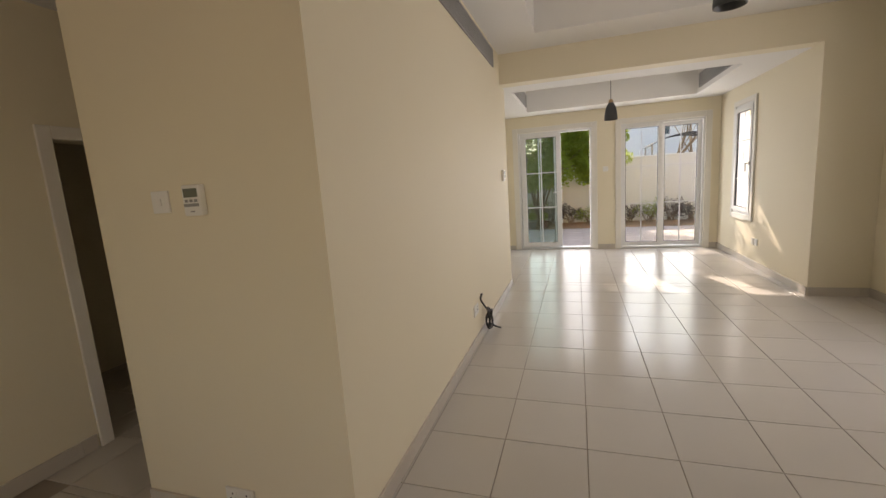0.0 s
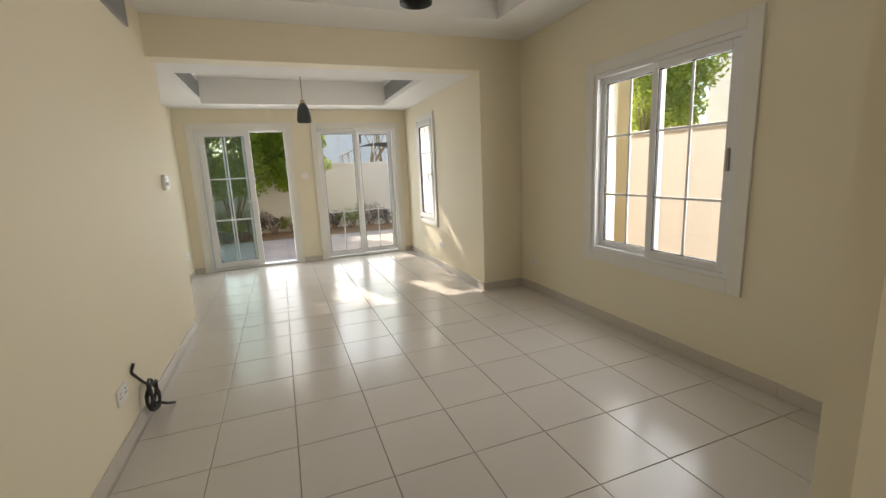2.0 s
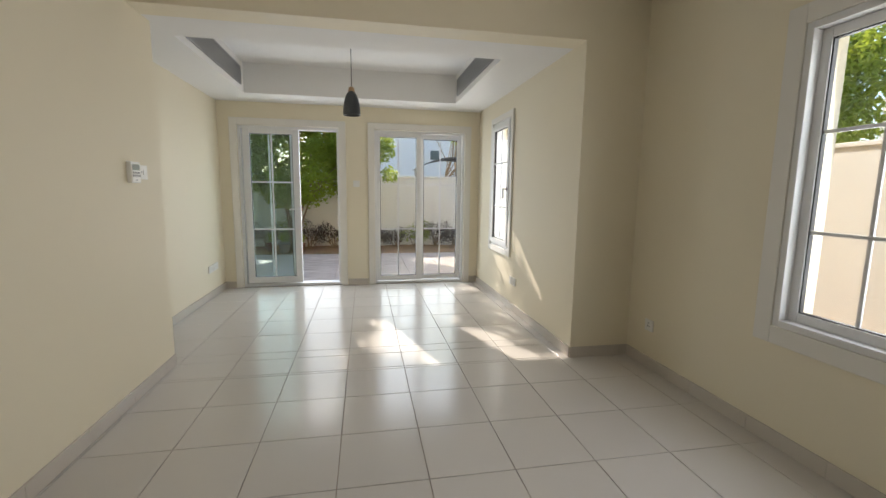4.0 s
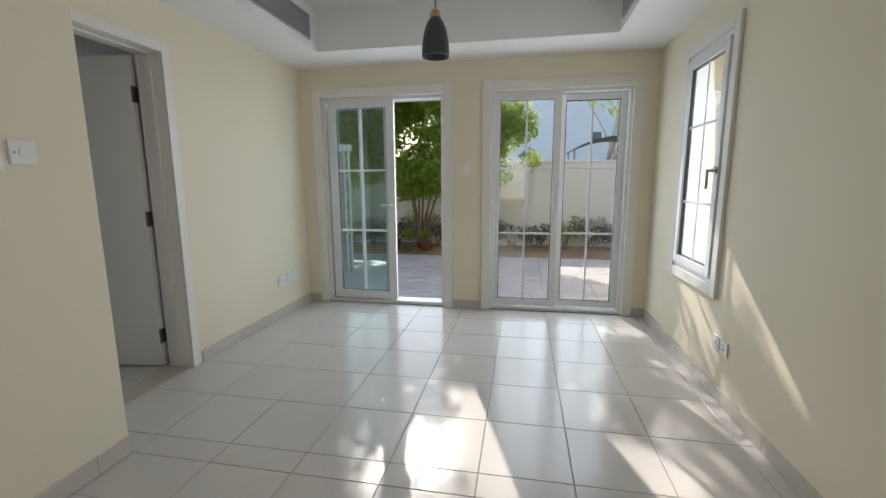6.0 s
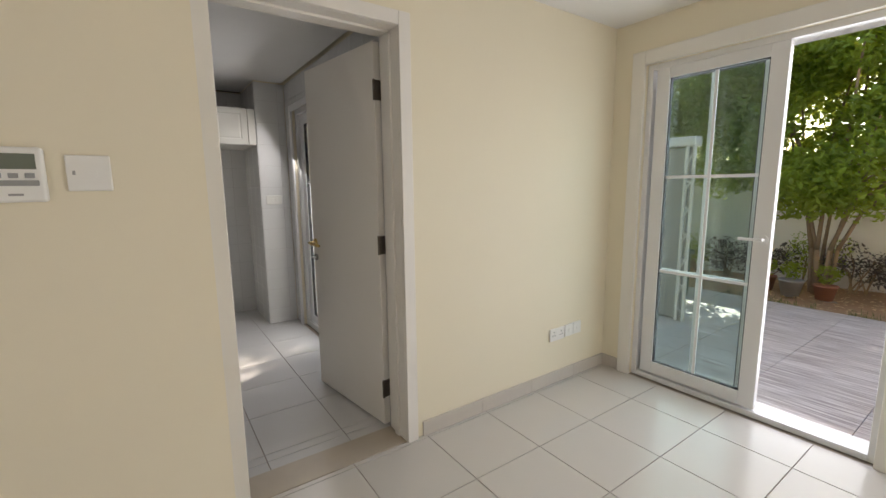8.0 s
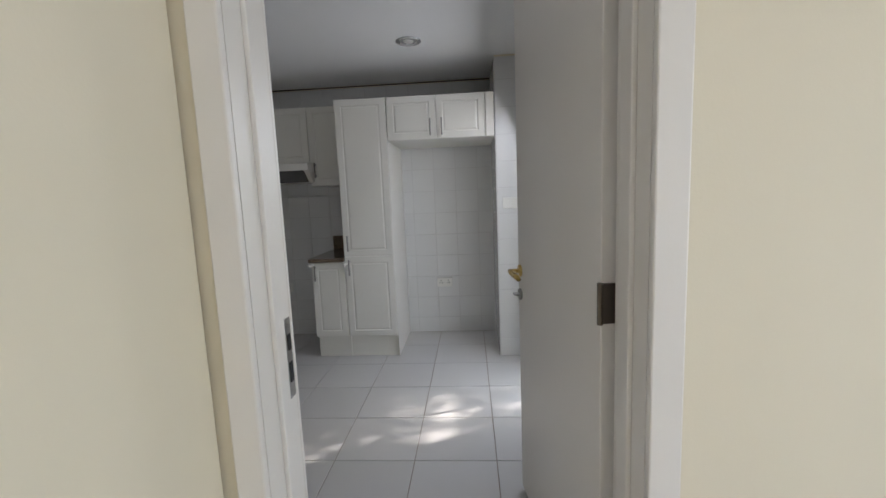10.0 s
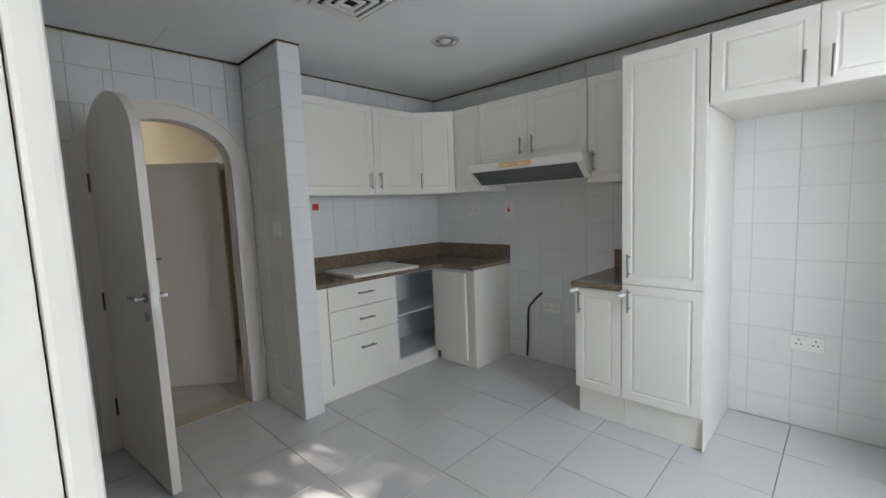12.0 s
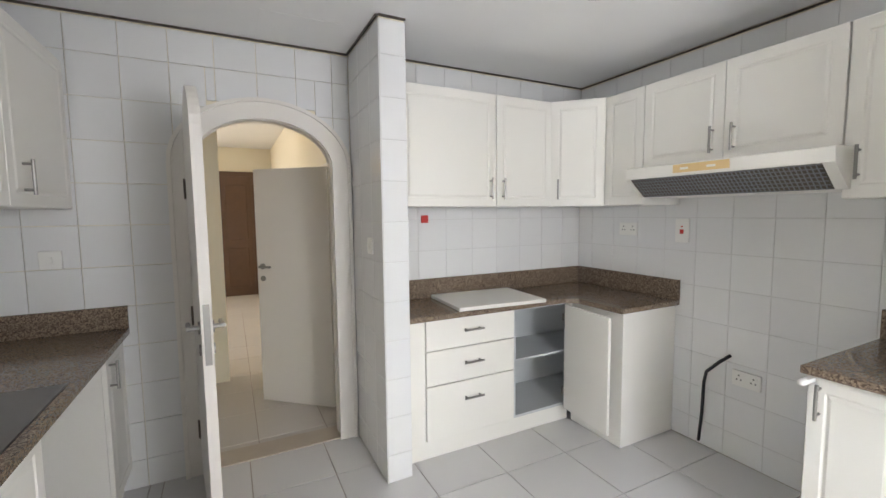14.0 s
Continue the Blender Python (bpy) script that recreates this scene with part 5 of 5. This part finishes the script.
def pot(x, y, r, h, mat, label):
    t = thing("plant_pot", (x, y, -0.1), label, "plant pot", "plant pots")
    part("pot", lathe(bmesh.new(), [(0, 0), (r * 0.7, 0), (r, h), (r * 1.08, h), (r * 1.08, h * 1.1), (r * 0.9, h * 1.1), (r * 0.85, h * 0.9), (0, h * 0.9)], 24, (x, y, -0.09)), mat, t, smooth=True)
    leaf_cloud("plant", [(x, y, h + 0.06, 0.12)], 120, 0.06, LEAF, t, int(x * 100) % 97)


pot(-0.62, 11.85, 0.13, 0.20, GREYPOT, "grey plastic plant pot on the soil")
pot(-0.30, 11.95, 0.12, 0.17, CLAY, "small terracotta plant pot on the soil")
pot(-0.95, 12.05, 0.11, 0.18, CLAY, "terracotta plant pot on the soil")

r3 = random.Random(8)
verts, faces = [], []
for _ in range(2600):
    x, y = r3.uniform(-4.5, 5.0), r3.uniform(11.15, 12.95)
    z = -0.085 + 0.05 * noise.noise(Vector((x, y, -0.1)) * 1.7) + r3.uniform(0, 0.025)
    a, s = r3.uniform(0, 6.28), r3.uniform(0.03, 0.07)
    k = len(verts)
    for q in ((-0.5, 0, 0), (0, -0.25, 0.1), (0.5, 0, 0.05), (0, 0.25, 0.15)):
        verts.append((x + s * (q[0] * math.cos(a) - q[1] * math.sin(a)), y + s * (q[0] * math.sin(a) + q[1] * math.cos(a)), z + s * q[2]))
    faces += [(k, k + 1, k + 3), (k + 1, k + 2, k + 3)]
me = bpy.data.meshes.new("fallen_leaves")
me.from_pydata(verts, [], faces)
me.materials.append(DRYLEAF)
tagged(new("fallen_leaves", me), "pale dead leaves scattered on the soil", "leaves", kind="stuff")
verts, faces = [], []
for _ in range(5000):
    x = r3.uniform(-4.5, 5.0)
    y = 11.12 + abs(r3.gauss(0, 0.16))
    if noise.noise(Vector((x * 1.3, y, 3))) < -0.1:
        continue
    a, h = r3.uniform(0, 6.28), r3.uniform(0.04, 0.1)
    k = len(verts)
    dx, dy = 0.004 * math.cos(a), 0.004 * math.sin(a)
    verts += [(x - dx, y - dy, -0.12), (x + dx, y + dy, -0.12), (x + r3.uniform(-0.03, 0.03), y + r3.uniform(-0.03, 0.03), -0.1 + h)]
    faces.append((k, k + 1, k + 2))
me = bpy.data.meshes.new("grass")
me.from_pydata(verts, [], faces)
me.materials.append(GRASS)
tagged(new("grass", me), "thin strip of grass along the deck", "grass", kind="stuff")

# folded garden screen leaning on the house side
scr = thing("garden_screen", (-0.88, 9.55, -0.03), "folded white lattice screen with a dark cover", "garden screen")
part("post_cap", boxm(-1.15, -0.83, 9.45, 9.6, 1.74, 1.83, bevel=0.012), PLASTIC, scr)
part("cover", place(boxm(-0.13, 0.13, -0.04, 0.04, 0, 1.75, bevel=0.015), (-1.01, 9.53, -0.02), 6), GREYPLASTIC, scr, "dark grey folded cover")
for k in range(2):
    part("post", boxm(-0.92 + k * 0.07, -0.895 + k * 0.07, 9.46, 9.49, -0.03, 1.74, bevel=0.003), PLASTIC, scr)
for k in range(12):
    bm = rod(bmesh.new(), (-0.91, 9.455, 0.12 + k * 0.13), (-0.83, 9.455, 0.12 + k * 0.13 + (0.12 if k % 2 else -0.05)), 0.008, 6)
    part("lattice_strip", bm, PLASTIC, scr)
tub = thing("storage_box", (-1.9, 10.3, -0.03), "dark green plastic storage box on the deck", "storage box")
part("body", boxm(-2.3, -1.3, 9.9, 10.6, -0.028, 0.50, bevel=0.02), material("green_plastic", (0.03, 0.09, 0.06), 0.5), tub)
part("lid", boxm(-2.33, -1.27, 9.87, 10.63, 0.50, 0.56, bevel=0.02), material("green_plastic_lid", (0.035, 0.10, 0.07), 0.5), tub)


# ---- houses beyond ----
def house(name, x0, x1, y0, y1, h, mat, label, faces_south=True, wins=()):
    t = thing(name, ((x0 + x1) / 2, (y0 + y1) / 2, -0.13), label, "house")
    part("wall", boxm(x0, x1, y0, y1, -0.13, h), mat, t)
    part("roof", boxm(x0 - 0.3, x1 + 0.3, y0 - 0.3, y1 + 0.3, h, h + 0.25, bevel=0.03), WHITEHOUSE, t)
    for a, b, p, q in wins:
        w = part("window", boxm(a, b, y0 - 0.03, y0 + 0.02, p, q) if faces_south else boxm(x0 - 0.03, x0 + 0.02, a, b, p, q), UPVC, t)
        g = boxm(a + 0.07, b - 0.07, y0 - 0.035, y0 - 0.02, p + 0.07, q - 0.07) if faces_south else boxm(x0 - 0.035, x0 - 0.02, a + 0.07, b - 0.07, p + 0.07, q - 0.07)
        part("pane", g, WINDOWDARK, w)


house("house", -1, 9, 24, 32, 6.4, HOUSEWALL, "pale blue-grey two-storey house beyond the garden", True, [(4.5, 5.1, 2.9, 3.5), (0.2, 1.6, 3.4, 4.8), (6.2, 7.6, 3.4, 4.8), (3.6, 5.0, 0.2, 1.6)])
house("house", 11.0, 18, -4.5, 8.6, 6.6, WHITEHOUSE, "white two-storey house beyond the side wall", False, [(7.3, 8.25, 3.75, 5.0), (0.5, 1.8, 3.4, 4.8), (-2.5, -1.2, 3.4, 4.8)])
aw = thing("shade_sail", (3.6, 15.8, 1.9), "dark canvas awning beyond the garden wall", "awning")
bm = bmesh.new()
bmesh.ops.create_grid(bm, x_segments=10, y_segments=6, size=1, matrix=Matrix.Translation((4.0, 15.8, 2.15)) @ Matrix.Diagonal((1.2, 0.8, 1, 1)))
for v in bm.verts:
    v.co.z += 0.25 - 0.35 * ((v.co.x - 4.0) / 1.2) ** 2
bmesh.ops.solidify(bm, geom=bm.faces, thickness=0.02)
part("canvas", bm, CANVAS, aw, smooth=True)
for px, py in ((2.9, 15.1), (5.1, 15.1), (2.9, 16.5), (5.1, 16.5)):
    part("pole", rod(bmesh.new(), (px, py, -0.13), (px, py, 2.1), 0.03, 10), STEEL, aw)

# ---- tiled floors, skirting and wall tiles: pieces last ----
T = 0.0045


def skirting(name, runs):
    """Skirting of tiles 0.085 high. runs: (x0, y0, x1, y1, nx, ny), the wall's line and the way it faces."""
    for x0, y0, x1, y1, nx, ny in runs:
        t = thing("baseboard", (x0, y0, 0), "beige tile skirting board", "baseboard", kind="structure")
        along = Vector((x1 - x0, y1 - y0, 0))
        ln = along.length
        m = Matrix((along.normalized().to_4d(), (0, 0, 1, 0), (nx, ny, 0, 0), (0, 0, 0, 1))).transposed()
        m.translation = (x0 + nx * 0.0005, y0 + ny * 0.0005, 0)
        m[3][0] = m[3][1] = m[3][2] = 0
        m[3][3] = 1
        tiles(t, m, [(0.001, ln - 0.001, 0.0, 0.087)], 0.0, 0.0, 0.43, 1.0, 0.002, 0.011, SKIRT, "skirting_tile")


skirting("b", [(XL, 1.2, XL, 5.235, 1, 0), (XW, 6.225, XW, YN, 1, 0), (XW, YN, -0.535, YN, 0, -1), (0.935, YN, 1.22, YN, 0, -1), (2.68, YN, XE, YN, 0, -1),
               (XE, YP, XE, YN, -1, 0), (XE, YP, XA, YP, 0, -1), (XA, 1.2, XA, YP, -1, 0), (-1.32, YS, XL, YS, 0, -1), (1.91, 1.19, XA, 1.19, 0, 1),
               (1.91, YS, 1.91, 1.19, -1, 0), (HX, -3.0, HX, 1.38, 1, 0)])

FLOOR_M = Matrix.Translation((0, 0, -0.0055))
tiles(floor, FLOOR_M, [(XW, XE, 5.235, YN - 0.001), (XL, XE, YP, 5.235), (XL, XA, 1.2, YP), (XL, 1.91, YS, 1.2), (-1.9, XA, -1.9, YS)], 1.452, 4.52, 0.419, 0.432, T, 0.0055, FLOORTILE, "floor_tile")
tiles(floor, FLOOR_M, [(HX - 1.15, HX - 0.0, 0.9, 2.42), (HX, -1.18, YS, 2.42)], 1.452, 4.52, 0.419, 0.432, T, 0.0055, FLOORTILE, "floor_tile")
kfloor = thing("floor_kitchen", (-2.3, 4.4, 0), "pale glazed kitchen floor tiles", "floor", kind="structure")
tiles(kfloor, FLOOR_M, [(KX, -0.94, KS, KN), (-0.94, KE, KS, 5.19), (-0.94, -0.862, 5.335, 6.13), (-0.94, -0.84, 5.19, 5.335), (-0.94, -0.84, 6.13, KN)], -2.675, 4.21, 0.418, 0.418, T, 0.0055, KFLOORTILE, "floor_tile")
edge = tagged(part("floor_edges", boxm(-2.1, 3.3, -3.1, -1.9, -0.0055, 0.0), FLOORTILE), "beige tile floor of the entry", "floor", kind="structure")

deck = thing("deck", (1.0, 9.6, -0.04), "weathered grey-brown wood-look terrace tiles", "deck", kind="structure")
part("deck_base", boxm(-3.2, 5.2, 8.1, 11.1, -0.13, -0.045), GROUT, deck)
tiles(deck, Matrix.Translation((0, 0, -0.044)), [(-3.2, 5.2, 8.101, 11.1)], 0.1, 8.1, 0.6, 0.3, 0.004, 0.014, DECK, "deck_tile")

# white wall tiles of the kitchen, 0.20 square
def wall_tiles(name, origin, udir, ndir, rects, holes=(), ou=0.0):
    t = thing(name, origin, "white glazed wall tiles with pale grout", "wall tiles", kind="structure")
    u, n = Vector(udir), Vector(ndir)
    m = Matrix(((u.x, 0, n.x, origin[0]), (u.y, 0, n.y, origin[1]), (0, 1, 0, 0), (0, 0, 0, 1)))
    m[2][0], m[2][1], m[2][2] = 0, 1, 0
    g = bmesh.new()
    for a, b, c, d in rects:
        for p in ([(a, b, c, d)] if not holes else []):
            box(g, p[0], p[1], p[2], p[3], 0.0002, 0.0045)
    if not holes:
        g.transform(m)
        part("grout", g, WALLGROUT, t)
    else:
        g.free()
    tiles(t, m, rects, ou, -0.055, 0.205, 0.205, 0.003, 0.0075, WALLTILE, "wall_tile", holes)


ZT = 2.366
wall_tiles("wall_tiles_west", (KX - 0.008, KS + 0.072, 0), (0, 1, 0), (1, 0, 0), [(0.0, 3.355, 0, ZT)], ou=0.138)
wall_tiles("wall_tiles_south_step", (-2.205, 2.652, 0), (-1, 0, 0), (0, 1, 0), [(0.0, 1.68, 0, ZT)], ou=0.065)
wall_tiles("wall_tiles_column_front", (-2.062, 3.157, 0), (-1, 0, 0), (0, 1, 0), [(0.0, 0.14, 0, ZT)])
wall_tiles("wall_tiles_column_east", (-2.068, KS + 0.008, 0), (0, 1, 0), (1, 0, 0), [(0.0, 0.577, 0, ZT)])
wall_tiles("wall_tiles_column_west", (-2.197, 3.157, 0), (0, -1, 0), (-1, 0, 0), [(0.0, 0.49, 0, ZT)])
wall_tiles("wall_tiles_south", (-2.06, KS, 0), (1, 0, 0), (0, 1, 0), [(0.0, 1.67, 0, ZT)], [(0.045, 0.915, 0, 1.70), (0.10, 0.86, 1.70, 1.92), (0.2, 0.76, 1.92, 2.03)], ou=0.1)
wall_tiles("wall_tiles_east", (KE, 5.19, 0), (0, -1, 0), (-1, 0, 0), [(0.0, 2.6, 0, ZT)])
wall_tiles("wall_tiles_stub_east", (-3.238, 6.006, 0), (0, 1, 0), (1, 0, 0), [(0.0, 0.27, 0, ZT)])
wall_tiles("wall_tiles_stub_south", (KX, 6.008, 0), (1, 0, 0), (0, -1, 0), [(0.0, 0.655, 0, ZT)])
wall_tiles("wall_tiles_north", (KX + 0.65, KN + 0.008, 0), (1, 0, 0), (0, -1, 0), [(0.0, 0.17, 0, ZT), (1.2, 2.39, 0, ZT), (0.17, 1.2, 2.15, ZT)])
wall_tiles("wall_tiles_door_wall", (-0.84, KN, 0), (0, -1, 0), (-1, 0, 0), [(0.0, 0.075, 0, ZT), (1.025, 1.09, 0, ZT), (0.075, 1.025, 2.21, ZT)])
